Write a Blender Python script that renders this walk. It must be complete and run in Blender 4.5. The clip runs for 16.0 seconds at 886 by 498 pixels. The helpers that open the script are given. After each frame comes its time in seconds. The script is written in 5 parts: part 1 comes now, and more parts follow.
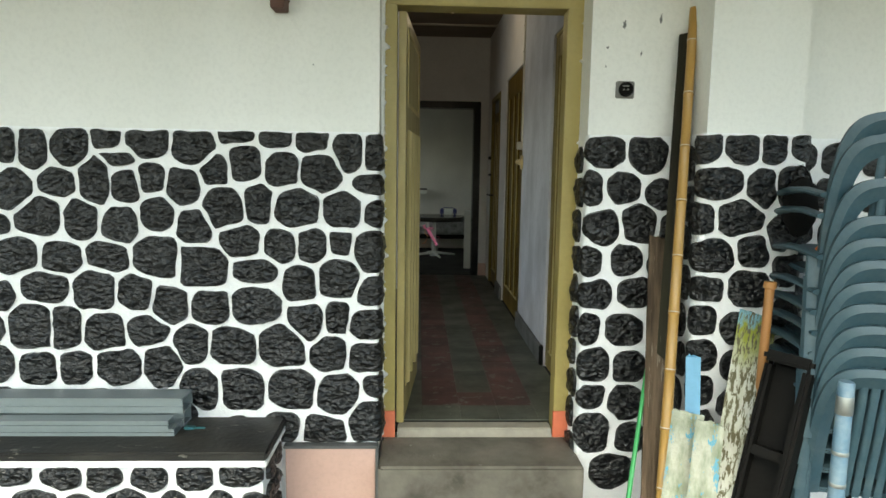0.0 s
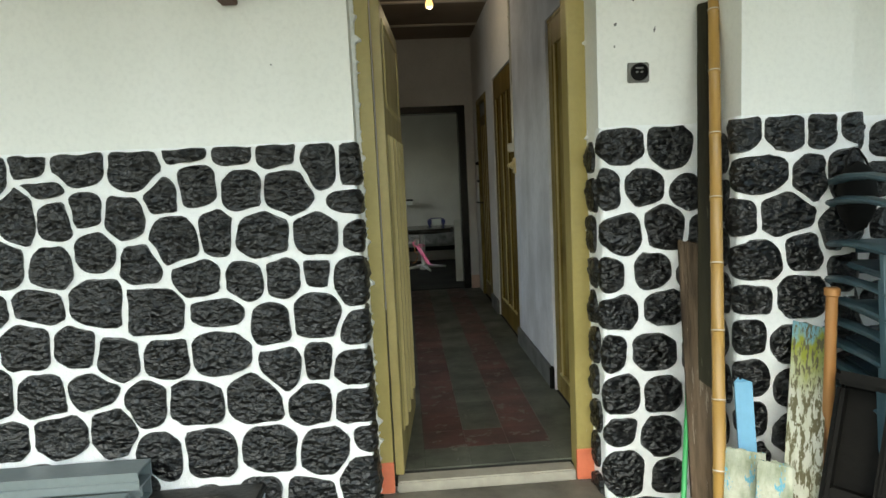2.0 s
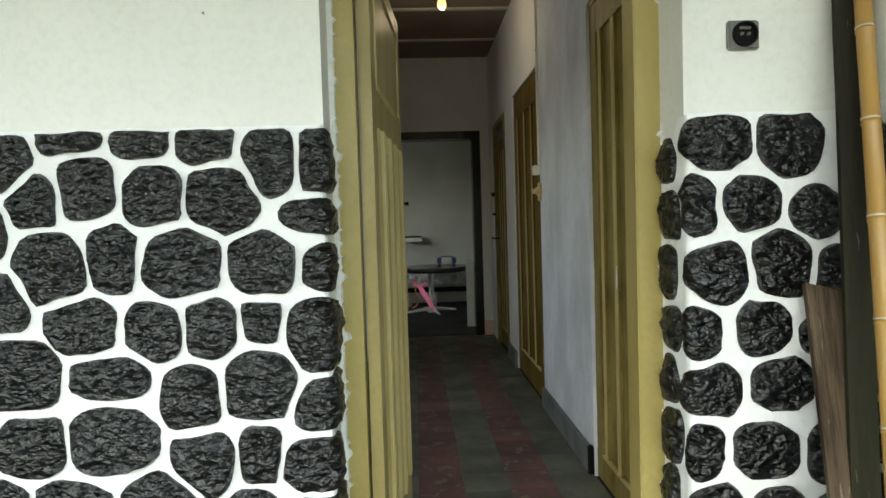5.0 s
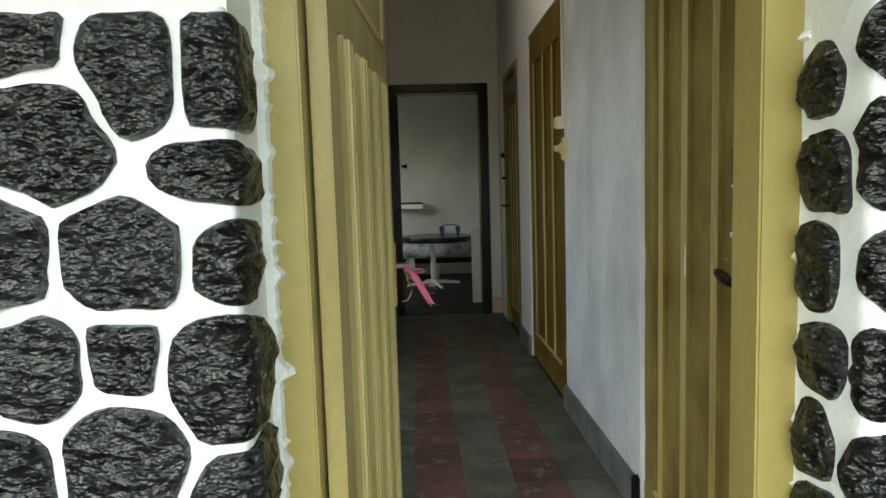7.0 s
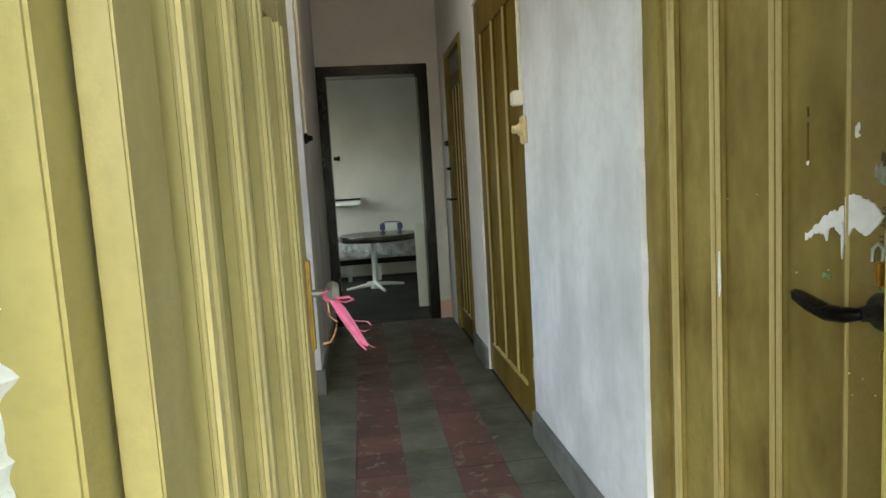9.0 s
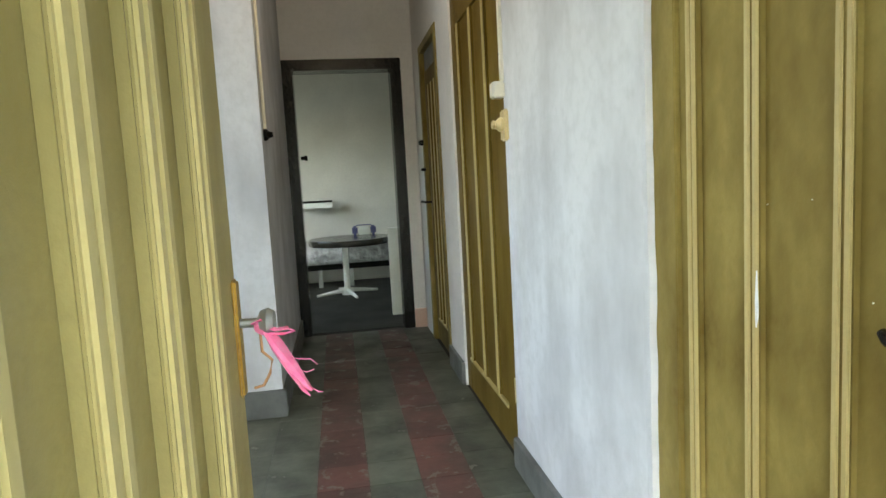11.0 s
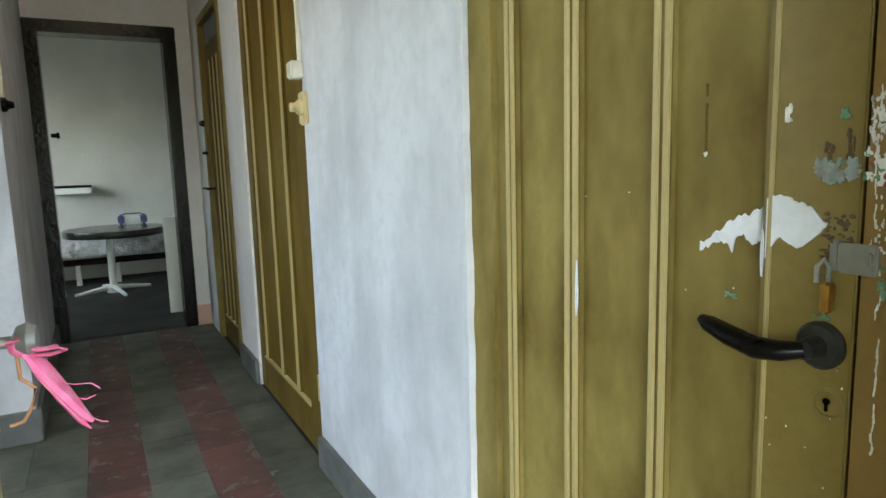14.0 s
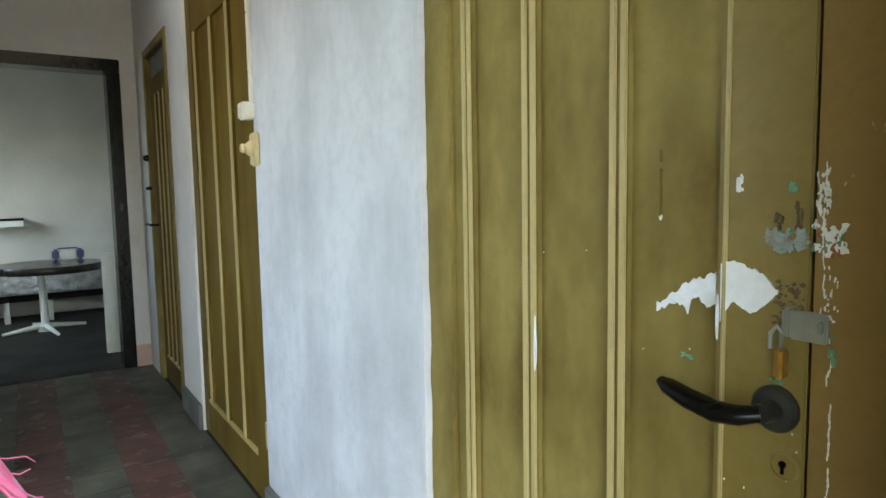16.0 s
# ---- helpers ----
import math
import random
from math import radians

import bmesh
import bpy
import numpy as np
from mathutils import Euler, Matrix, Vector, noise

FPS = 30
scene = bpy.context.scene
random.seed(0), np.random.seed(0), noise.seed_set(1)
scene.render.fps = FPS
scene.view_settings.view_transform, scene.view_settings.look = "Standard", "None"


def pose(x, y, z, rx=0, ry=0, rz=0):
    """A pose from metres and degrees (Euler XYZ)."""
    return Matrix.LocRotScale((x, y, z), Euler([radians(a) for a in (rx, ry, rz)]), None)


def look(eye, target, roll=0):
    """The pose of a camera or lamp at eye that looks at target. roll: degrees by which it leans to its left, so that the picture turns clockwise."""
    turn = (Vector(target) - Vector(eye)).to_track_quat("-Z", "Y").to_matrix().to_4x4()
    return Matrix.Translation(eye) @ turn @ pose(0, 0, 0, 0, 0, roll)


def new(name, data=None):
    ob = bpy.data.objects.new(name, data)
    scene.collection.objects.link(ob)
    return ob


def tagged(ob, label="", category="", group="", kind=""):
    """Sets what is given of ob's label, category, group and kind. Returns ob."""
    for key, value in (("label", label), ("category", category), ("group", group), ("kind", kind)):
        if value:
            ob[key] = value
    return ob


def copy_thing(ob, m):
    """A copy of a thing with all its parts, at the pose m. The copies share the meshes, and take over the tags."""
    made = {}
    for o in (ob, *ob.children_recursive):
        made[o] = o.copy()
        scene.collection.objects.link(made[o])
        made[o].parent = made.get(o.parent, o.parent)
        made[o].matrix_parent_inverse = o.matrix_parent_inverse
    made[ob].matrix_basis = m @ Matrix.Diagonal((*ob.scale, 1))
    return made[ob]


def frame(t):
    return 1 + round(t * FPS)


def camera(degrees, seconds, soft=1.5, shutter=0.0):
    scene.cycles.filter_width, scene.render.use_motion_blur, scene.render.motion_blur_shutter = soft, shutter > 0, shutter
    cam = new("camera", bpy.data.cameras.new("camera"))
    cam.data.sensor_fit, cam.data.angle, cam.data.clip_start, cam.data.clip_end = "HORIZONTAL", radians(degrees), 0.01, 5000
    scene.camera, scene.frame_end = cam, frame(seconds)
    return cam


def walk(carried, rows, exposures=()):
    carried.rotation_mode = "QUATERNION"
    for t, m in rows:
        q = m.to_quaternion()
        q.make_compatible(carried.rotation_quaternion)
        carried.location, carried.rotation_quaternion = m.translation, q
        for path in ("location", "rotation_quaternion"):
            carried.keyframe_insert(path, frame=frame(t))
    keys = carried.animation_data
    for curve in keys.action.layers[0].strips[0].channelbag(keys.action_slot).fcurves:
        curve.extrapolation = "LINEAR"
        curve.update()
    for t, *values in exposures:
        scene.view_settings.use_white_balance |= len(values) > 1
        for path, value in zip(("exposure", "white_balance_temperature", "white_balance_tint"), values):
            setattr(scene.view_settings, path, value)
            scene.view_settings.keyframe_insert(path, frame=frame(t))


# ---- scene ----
cam = camera(69.8, 16.0)
PATH = [
    (0, (0.112, 0.242, 1.247), (0.189, 2.226, 1.008), 0.9),
    (0.5, (0.112, 0.352, 1.239), (0.242, 2.337, 1.031), -0.4),
    (1, (0.107, 0.462, 1.241), (0.244, 2.447, 1.036), -1.6),
    (1.5, (0.098, 0.547, 1.248), (0.215, 2.534, 1.046), -2.5),
    (2, (0.107, 0.672, 1.25), (0.221, 2.658, 1.037), -2.7),
    (2.5, (0.127, 0.806, 1.253), (0.192, 2.799, 1.101), -4.0),
    (3, (0.16, 0.923, 1.262), (0.185, 2.918, 1.117), -4.5),
    (3.5, (0.174, 1.04, 1.251), (0.188, 3.029, 1.043), -3.4),
    (4, (0.173, 1.155, 1.226), (0.201, 3.139, 0.973), -3.4),
    (4.5, (0.159, 1.33, 1.17), (0.221, 3.324, 1.037), -1.9),
    (4.7, (0.157, 1.38, 1.165), (0.242, 3.377, 1.088), -1.7),
    (7, (0.195, 2.151, 1.157), (0.265, 4.141, 0.968), -1.7),
    (7.5, (0.191, 2.326, 1.146), (0.322, 4.313, 0.961), -1.7),
    (8, (0.195, 2.456, 1.159), (0.393, 4.437, 0.967), -1.9),
    (8.5, (0.21, 2.593, 1.154), (0.457, 4.566, 0.939), -3.4),
    (10.8, (0.308, 2.998, 1.147), (0.577, 4.967, 0.93), -2.6),
    (11, (0.291, 3.004, 1.145), (0.61, 4.967, 0.931), -3.1),
    (11.5, (0.272, 3.021, 1.147), (0.706, 4.962, 0.944), -4.0),
    (12, (0.257, 3.04, 1.143), (0.808, 4.95, 0.92), -3.8),
    (12.5, (0.253, 3.066, 1.14), (0.937, 4.931, 0.903), -2.8),
    (13, (0.257, 3.089, 1.147), (1.058, 4.905, 0.903), -2.5),
    (13.5, (0.252, 3.1, 1.151), (1.127, 4.88, 0.9), -2.4),
    (14, (0.257, 3.11, 1.146), (1.204, 4.85, 0.867), -1.6),
    (14.5, (0.261, 3.123, 1.151), (1.283, 4.816, 0.85), -2.6),
    (15, (0.26, 3.129, 1.159), (1.302, 4.812, 0.871), -2.8),
    (15.5, (0.258, 3.13, 1.172), (1.325, 4.804, 0.926), -1.9),
    (16, (0.249, 3.128, 1.184), (1.342, 4.793, 1.001), -1.0),
]
EXPOSURE = [(0, 2.36, 6950, -4), (4.5, 2.6, 6950, -4), (7, 3.02, 7000, -6), (8.5, 3.68, 6950, -5), (11, 4.28, 6720, -5), (14.5, 4.16, 6220, -5), (16, 4.18, 6150, -4)]
walk(cam, [(t, look(eye, target, roll)) for t, eye, target, roll in PATH], EXPOSURE)

# ---- world, sun and lamps ----
world = bpy.data.worlds.new("overcast_sky")
scene.world = world
world.use_nodes = True
wn = world.node_tree.nodes
sky = wn.new("ShaderNodeTexSky")
sky.sky_type, sky.sun_disc = "NISHITA", False
sky.sun_elevation, sky.sun_rotation = radians(55), radians(200)
sky.air_density, sky.dust_density, sky.ozone_density = 1.0, 4.0, 1.0
world.node_tree.links.new(sky.outputs[0], wn["Background"].inputs[0])
wn["Background"].inputs[1].default_value = 0.12

sun_data = bpy.data.lights.new("sun", "SUN")
sun_data.energy, sun_data.angle, sun_data.color = 0.7, radians(25), (1.0, 0.96, 0.9)
sun = new("sun", sun_data)
sun.matrix_world = look((-2, -6, 9), (0, 0, 0))

bulb_data = bpy.data.lights.new("bulb_light", "POINT")
bulb_data.energy, bulb_data.color, bulb_data.shadow_soft_size = 0.62, (1.0, 0.76, 0.54), 0.03
new("bulb_light", bulb_data).location = (0.375, 5.65, 2.5)

kitchen_data = bpy.data.lights.new("kitchen_daylight", "AREA")
kitchen_data.shape, kitchen_data.size, kitchen_data.size_y = "RECTANGLE", 1.1, 1.0
kitchen_data.energy, kitchen_data.color = 0.52, (1.0, 0.98, 0.88)
new("kitchen_daylight", kitchen_data).matrix_world = look((-1.18, 9.4, 1.5), (0.6, 9.5, 0.9))

hall_data = bpy.data.lights.new("hall_daylight", "AREA")
hall_data.shape, hall_data.size, hall_data.size_y = "RECTANGLE", 1.2, 1.1
hall_data.energy, hall_data.color = 1.25, (0.94, 0.95, 1.0)
new("hall_daylight", hall_data).matrix_world = look((-1.66, 4.9, 1.5), (0.5, 4.9, 1.3))

# ---- materials ----
def material(name, base, rough=0.6, stain=None, amount=0.4, scale=3.0, grain=40.0, bump=0.15, metal=0.0, stretch=(1, 1, 1), vary=0.0, chips=None, chip_at=0.68, chip_scale=14.0, spec=0.5, depth=0.01, tint=(), fibre=False, place=False):
    """Paint, stone or wood: a base with broad stains, fine grain, relief, and chips where an under-coat shows."""
    m = bpy.data.materials.new(name)
    m.use_nodes = True
    t, n = m.node_tree, m.node_tree.nodes
    out = n["Principled BSDF"]
    co = n.new("ShaderNodeTexCoord")
    mp = n.new("ShaderNodeMapping")
    mp.inputs["Scale"].default_value = stretch
    where = n.new("ShaderNodeNewGeometry").outputs["Position"] if place else co.outputs["Object"]
    t.links.new(where, mp.inputs["Vector"])

    def fbm(sc, det=4.0, ro=0.55, plain=False):
        x = n.new("ShaderNodeTexNoise")
        x.inputs["Scale"].default_value, x.inputs["Detail"].default_value, x.inputs["Roughness"].default_value = sc, det, ro
        t.links.new(where if plain else mp.outputs[0], x.inputs["Vector"])
        return x.outputs["Fac"]

    def ramp(src, a, b):
        x = n.new("ShaderNodeMapRange")
        x.inputs["From Min"].default_value, x.inputs["From Max"].default_value = a, b
        t.links.new(src, x.inputs["Value"])
        return x.outputs["Result"]

    def mix(fac, a, b):
        x = n.new("ShaderNodeMix")
        x.data_type = "RGBA"
        for sock, v in ((x.inputs["Factor"], fac), (x.inputs["A"], a), (x.inputs["B"], b)):
            if hasattr(v, "links"):
                t.links.new(v, sock)
            else:
                sock.default_value = v if not isinstance(v, tuple) else (*v, 1)
        return x.outputs["Result"]

    stain = stain or tuple(c * 0.6 for c in base)
    broad, fine = fbm(scale), fbm(grain, 4.0, 0.6, not fibre)
    f = n.new("ShaderNodeMath")
    f.operation = "MULTIPLY"
    t.links.new(ramp(broad, 0.38, 0.72), f.inputs[0])
    f.inputs[1].default_value = amount
    col = mix(f.outputs[0], base, stain)
    dark = tuple(c * 0.72 for c in base)
    g = n.new("ShaderNodeMath")
    g.operation = "MULTIPLY"
    t.links.new(ramp(fine, 0.45, 0.75), g.inputs[0])
    g.inputs[1].default_value = 0.45 * amount + 0.1
    col = mix(g.outputs[0], col, dark)
    if vary:
        info = n.new("ShaderNodeObjectInfo")
        hsv = n.new("ShaderNodeHueSaturation")
        t.links.new(col, hsv.inputs["Color"])
        r = n.new("ShaderNodeMapRange")
        r.inputs["To Min"].default_value, r.inputs["To Max"].default_value = 1 - vary, 1 + vary
        t.links.new(info.outputs["Random"], r.inputs["Value"])
        t.links.new(r.outputs["Result"], hsv.inputs["Value"])
        col = hsv.outputs["Color"]
    for colour, z0, z1 in tint:
        sep, wob = n.new("ShaderNodeSeparateXYZ"), n.new("ShaderNodeMath")
        wob.operation = "MULTIPLY_ADD"
        t.links.new(co.outputs["Object"], sep.inputs[0])
        t.links.new(fbm(14.0, 5.0, 0.65), wob.inputs[0])
        wob.inputs[1].default_value = 0.35
        t.links.new(sep.outputs["Z"], wob.inputs[2])
        col = mix(ramp(wob.outputs[0], z0 + 0.175, z1 + 0.175), col, colour)
    if chips:
        col = mix(ramp(fbm(chip_scale, 5.0, 0.7), chip_at, chip_at + 0.015), col, chips)
    t.links.new(col, out.inputs["Base Color"])
    rr = n.new("ShaderNodeMapRange")
    rr.inputs["To Min"].default_value, rr.inputs["To Max"].default_value = max(rough - 0.12, 0.05), min(rough + 0.15, 1)
    t.links.new(broad, rr.inputs["Value"])
    t.links.new(rr.outputs["Result"], out.inputs["Roughness"])
    out.inputs["Metallic"].default_value = metal
    out.inputs["Specular IOR Level"].default_value = spec
    if bump:
        h = n.new("ShaderNodeMath")
        h.operation = "ADD"
        t.links.new(fine, h.inputs[0])
        t.links.new(broad, h.inputs[1])
        b = n.new("ShaderNodeBump")
        b.inputs["Strength"].default_value, b.inputs["Distance"].default_value = bump, depth
        t.links.new(h.outputs[0], b.inputs["Height"])
        t.links.new(b.outputs[0], out.inputs["Normal"])
    return m


def stone_material(name):
    """Chipped lava stone under black gloss paint: blunt facets with fine pitting."""
    m = bpy.data.materials.new(name)
    m.use_nodes = True
    t, n = m.node_tree, m.node_tree.nodes
    out = n["Principled BSDF"]
    co, mp = n.new("ShaderNodeTexCoord"), n.new("ShaderNodeMapping")
    mp.inputs["Scale"].default_value, mp.inputs["Rotation"].default_value = (1.0, 1.0, 1.6), (0.0, radians(24), 0.0)
    t.links.new(co.outputs["Object"], mp.inputs["Vector"])
    big, small, facet = n.new("ShaderNodeTexNoise"), n.new("ShaderNodeTexNoise"), n.new("ShaderNodeTexVoronoi")
    for x, sc, de, ro in ((big, 16.0, 3.0, 0.55), (small, 75.0, 2.0, 0.5)):
        x.inputs["Scale"].default_value, x.inputs["Detail"].default_value, x.inputs["Roughness"].default_value = sc, de, ro
        t.links.new(mp.outputs[0], x.inputs["Vector"])
    facet.inputs["Scale"].default_value = 30.0
    warp = n.new("ShaderNodeVectorMath")
    warp.operation = "MULTIPLY_ADD"
    t.links.new(big.outputs["Color"], warp.inputs[0])
    warp.inputs[1].default_value = (0.05, 0.05, 0.05)
    t.links.new(mp.outputs[0], warp.inputs[2])
    t.links.new(warp.outputs[0], facet.inputs["Vector"])

    def madd(a, k, b):
        x = n.new("ShaderNodeMath")
        x.operation = "MULTIPLY_ADD"
        t.links.new(a, x.inputs[0])
        x.inputs[1].default_value = k
        if b is None:
            x.inputs[2].default_value = 0.0
        else:
            t.links.new(b, x.inputs[2])
        return x.outputs[0]
    height = madd(big.outputs["Fac"], 2.2, madd(facet.outputs["Distance"], 0.9, madd(small.outputs["Fac"], 0.45, None)))
    bump = n.new("ShaderNodeBump")
    bump.inputs["Strength"].default_value, bump.inputs["Distance"].default_value = 1.0, 0.0165
    t.links.new(height, bump.inputs["Height"])
    t.links.new(bump.outputs[0], out.inputs["Normal"])
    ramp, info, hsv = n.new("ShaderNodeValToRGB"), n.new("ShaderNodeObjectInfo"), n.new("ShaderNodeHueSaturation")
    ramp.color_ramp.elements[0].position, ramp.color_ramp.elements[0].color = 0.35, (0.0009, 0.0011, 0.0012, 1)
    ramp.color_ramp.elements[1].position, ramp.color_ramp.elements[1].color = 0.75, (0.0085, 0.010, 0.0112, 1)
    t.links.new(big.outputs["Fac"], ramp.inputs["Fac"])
    r = n.new("ShaderNodeMapRange")
    r.inputs["To Min"].default_value, r.inputs["To Max"].default_value = 0.6, 1.6
    t.links.new(info.outputs["Random"], r.inputs["Value"])
    t.links.new(r.outputs["Result"], hsv.inputs["Value"])
    t.links.new(ramp.outputs["Color"], hsv.inputs["Color"])
    t.links.new(hsv.outputs["Color"], out.inputs["Base Color"])
    out.inputs["Roughness"].default_value, out.inputs["Specular IOR Level"].default_value = 0.31, 0.75
    return m


PLASTER = material("white_plaster", (0.80, 0.80, 0.76), 0.75, (0.62, 0.63, 0.57), 0.35, 1.6, 55, 0.12, stretch=(1, 1, 0.35))
LIMEWASH = material("limewash", (0.655, 0.66, 0.70), 0.8, (0.40, 0.40, 0.43), 0.8, 4.0, 22, 0.25, stretch=(1, 1, 0.5), spec=0.12)
INNER = material("dull_cream_plaster", (0.74, 0.725, 0.715), 0.8, (0.46, 0.445, 0.44), 0.4, 1.8, 40, 0.12, spec=0.15)
KITCHEN = material("sooty_plaster", (0.62, 0.61, 0.56), 0.8, (0.30, 0.30, 0.28), 0.5, 1.1, 40, 0.1)
MORTAR = material("white_mortar", (0.88, 0.89, 0.89), 0.7, (0.72, 0.74, 0.72), 0.3, 5, 60, 0.3)
STONE = stone_material("black_painted_stone")
OCHRE = material("ochre_gloss_paint", (0.40, 0.325, 0.115), 0.42, (0.29, 0.225, 0.06), 0.65, 5, 50, 0.15, stretch=(1, 1, 0.4), chips=(0.72, 0.66, 0.5), chip_at=0.70)
OCHRE_LEAF = material("ochre_leaf_paint", (0.39, 0.318, 0.125), 0.42, (0.235, 0.185, 0.06), 0.85, 6, 50, 0.15, stretch=(1, 1, 0.35))
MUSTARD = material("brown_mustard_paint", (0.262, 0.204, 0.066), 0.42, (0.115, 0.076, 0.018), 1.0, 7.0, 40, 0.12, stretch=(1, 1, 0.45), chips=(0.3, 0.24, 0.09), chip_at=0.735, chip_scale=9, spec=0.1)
# paler than the door paint: the highlight along the mouldings is put into the colour
MUSTARD_EDGE = material("highlit_moulding_paint", (0.49, 0.40, 0.19), 0.4, (0.28, 0.205, 0.055), 0.6, 6, 60, 0.1, stretch=(1, 1, 0.2))
RED_BROWN = material("worn_brown_paint", (0.25, 0.15, 0.04), 0.42, (0.27, 0.19, 0.055), 0.6, 5, 70, 0.15, stretch=(1, 1, 0.3), chips=(0.5, 0.5, 0.36), chip_at=0.69, chip_scale=26)
# same for the open leaf: its mouldings' highlight is painted in as paler ochre
LEAF_EDGE = material("highlit_ochre_moulding", (0.54, 0.445, 0.2), 0.42, (0.36, 0.3, 0.12), 0.6, 6, 50, 0.1, stretch=(1, 1, 0.35))
STILE_BROWN = material("browned_mustard_paint", (0.205, 0.145, 0.035), 0.36, (0.25, 0.195, 0.06), 0.7, 8, 50, 0.12)
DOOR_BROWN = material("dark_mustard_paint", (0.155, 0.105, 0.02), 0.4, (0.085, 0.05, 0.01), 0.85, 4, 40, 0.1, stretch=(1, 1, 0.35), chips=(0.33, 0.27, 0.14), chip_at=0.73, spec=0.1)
ORANGE = material("orange_primer", (0.72, 0.2, 0.1), 0.6, (0.55, 0.13, 0.07), 0.4, 8, 40, 0.1)
PINK_TILE = material("pink_cement", (0.60, 0.40, 0.33), 0.55, (0.5, 0.33, 0.27), 0.5, 6, 50, 0.1)
CEMENT = material("worn_cement", (0.2, 0.184, 0.148), 0.7, (0.06, 0.053, 0.04), 1.0, 3.5, 35, 0.4, chips=(0.36, 0.35, 0.31), chip_at=0.66, chip_scale=12)
SKIRTING = material("grey_skirting_cement", (0.15, 0.155, 0.15), 0.5, (0.07, 0.073, 0.07), 0.7, 7, 45, 0.15)
BLACK_CEMENT = material("black_polished_cement", (0.02, 0.02, 0.019), 0.5, (0.06, 0.057, 0.048), 0.8, 6, 30, 0.4, stretch=(0.4, 1, 1), chips=(0.17, 0.16, 0.14), chip_at=0.63, chip_scale=16, spec=0.25)
TILE_GREY = material("grey_green_cement_tile", (0.13, 0.138, 0.108), 0.45, (0.042, 0.044, 0.036), 1.0, 4.5, 30, 0.15, vary=0.2, spec=0.35, chips=(0.17, 0.17, 0.145), chip_at=0.64, chip_scale=9, place=True)
TILE_RED = material("red_cement_tile", (0.135, 0.06, 0.052), 0.45, (0.066, 0.052, 0.044), 1.0, 4.5, 30, 0.15, vary=0.25, spec=0.35, chips=(0.16, 0.14, 0.12), chip_at=0.575, chip_scale=10, place=True)
GROUT = material("dark_grout", (0.035, 0.034, 0.03), 0.85, None, 0.5, 6, 40, 0.2)
GROUND = material("dark_yard", (0.07, 0.068, 0.055), 0.85, (0.04, 0.045, 0.03), 0.7, 1.2, 30, 0.3)
CEIL = material("brown_board", (0.22, 0.17, 0.125), 0.7, (0.13, 0.1, 0.07), 0.5, 2, 30, 0.1)
STRIP = material("pale_cover_strip", (0.55, 0.5, 0.42), 0.6)
ROOF = material("porch_boarding", (0.2, 0.18, 0.15), 0.75, None, 0.4, 2, 30, 0.1)
BLACK_GLOSS = material("black_gloss_paint", (0.002, 0.002, 0.002), 0.18, (0.005, 0.005, 0.005), 0.4, 6, 30, 0.4, spec=0.2)
BLACK_PLASTIC = material("black_bakelite", (0.0025, 0.0025, 0.003), 0.25, None, 0.3, 10, 60, 0.05, spec=0.22)
SOOT = material("weathered_black", (0.007, 0.0068, 0.0062), 0.7, (0.016, 0.015, 0.0135), 0.5, 8, 40, 0.2, spec=0.1)
OLD_WOOD = material("weathered_dark_wood", (0.15, 0.108, 0.072), 0.85, (0.004, 0.003, 0.0025), 1.0, 24, 80, 1.0, stretch=(1, 1, 0.1), chips=(0.22, 0.18, 0.135), chip_at=0.585, chip_scale=40, spec=0.12, fibre=True)
DARK_PLANK = material("mossy_dark_plank", (0.024, 0.022, 0.016), 0.85, (0.05, 0.048, 0.026), 0.9, 9, 60, 0.6, stretch=(1, 1, 0.1), chips=(0.09, 0.085, 0.06), chip_at=0.64, chip_scale=40, spec=0.1, fibre=True)
BROWN_WOOD = material("brown_beam_wood", (0.11, 0.045, 0.028), 0.6, None, 0.5, 8, 50, 0.2, stretch=(1, 0.3, 1), fibre=True)
BAMBOO = material("yellow_bamboo", (0.42, 0.25, 0.07), 0.35, (0.27, 0.145, 0.035), 0.6, 6, 60, 0.08, stretch=(1, 1, 0.2), fibre=True)
STICK = material("orange_brown_stick", (0.40, 0.19, 0.06), 0.5, None, 0.5, 8, 60, 0.15, stretch=(1, 1, 0.2), fibre=True)
PEEL = material("peeling_white_board", (0.56, 0.57, 0.5), 0.85, (0.33, 0.35, 0.2), 0.75, 14, 60, 0.7, stretch=(1, 1, 0.25), chips=(0.13, 0.12, 0.07), chip_at=0.51, chip_scale=70, spec=0.2, tint=(((0.27, 0.3, 0.05), 0.93, 1.08), ((0.2, 0.38, 0.44), 1.10, 1.13)), fibre=True)
PEEL_BLUE = material("peeling_blue_board", (0.46, 0.47, 0.38), 0.85, (0.1, 0.15, 0.07), 1.0, 22, 60, 0.6, stretch=(1, 1, 0.4), chips=(0.13, 0.34, 0.45), chip_at=0.56, chip_scale=24, spec=0.2)
BLUE = material("sky_blue_paint", (0.17, 0.42, 0.62), 0.5, (0.13, 0.34, 0.52), 0.4, 8, 50, 0.15, chips=(0.6, 0.6, 0.55), chip_at=0.69, chip_scale=20)
GREEN = material("bright_green_plastic", (0.05, 0.34, 0.10), 0.35, None, 0.3, 9, 40, 0.03)
CHAIR = material("blue_grey_plastic", (0.034, 0.078, 0.102), 0.45, (0.085, 0.125, 0.14), 0.8, 9, 70, 0.1, chips=(0.16, 0.2, 0.21), chip_at=0.66, chip_scale=11)
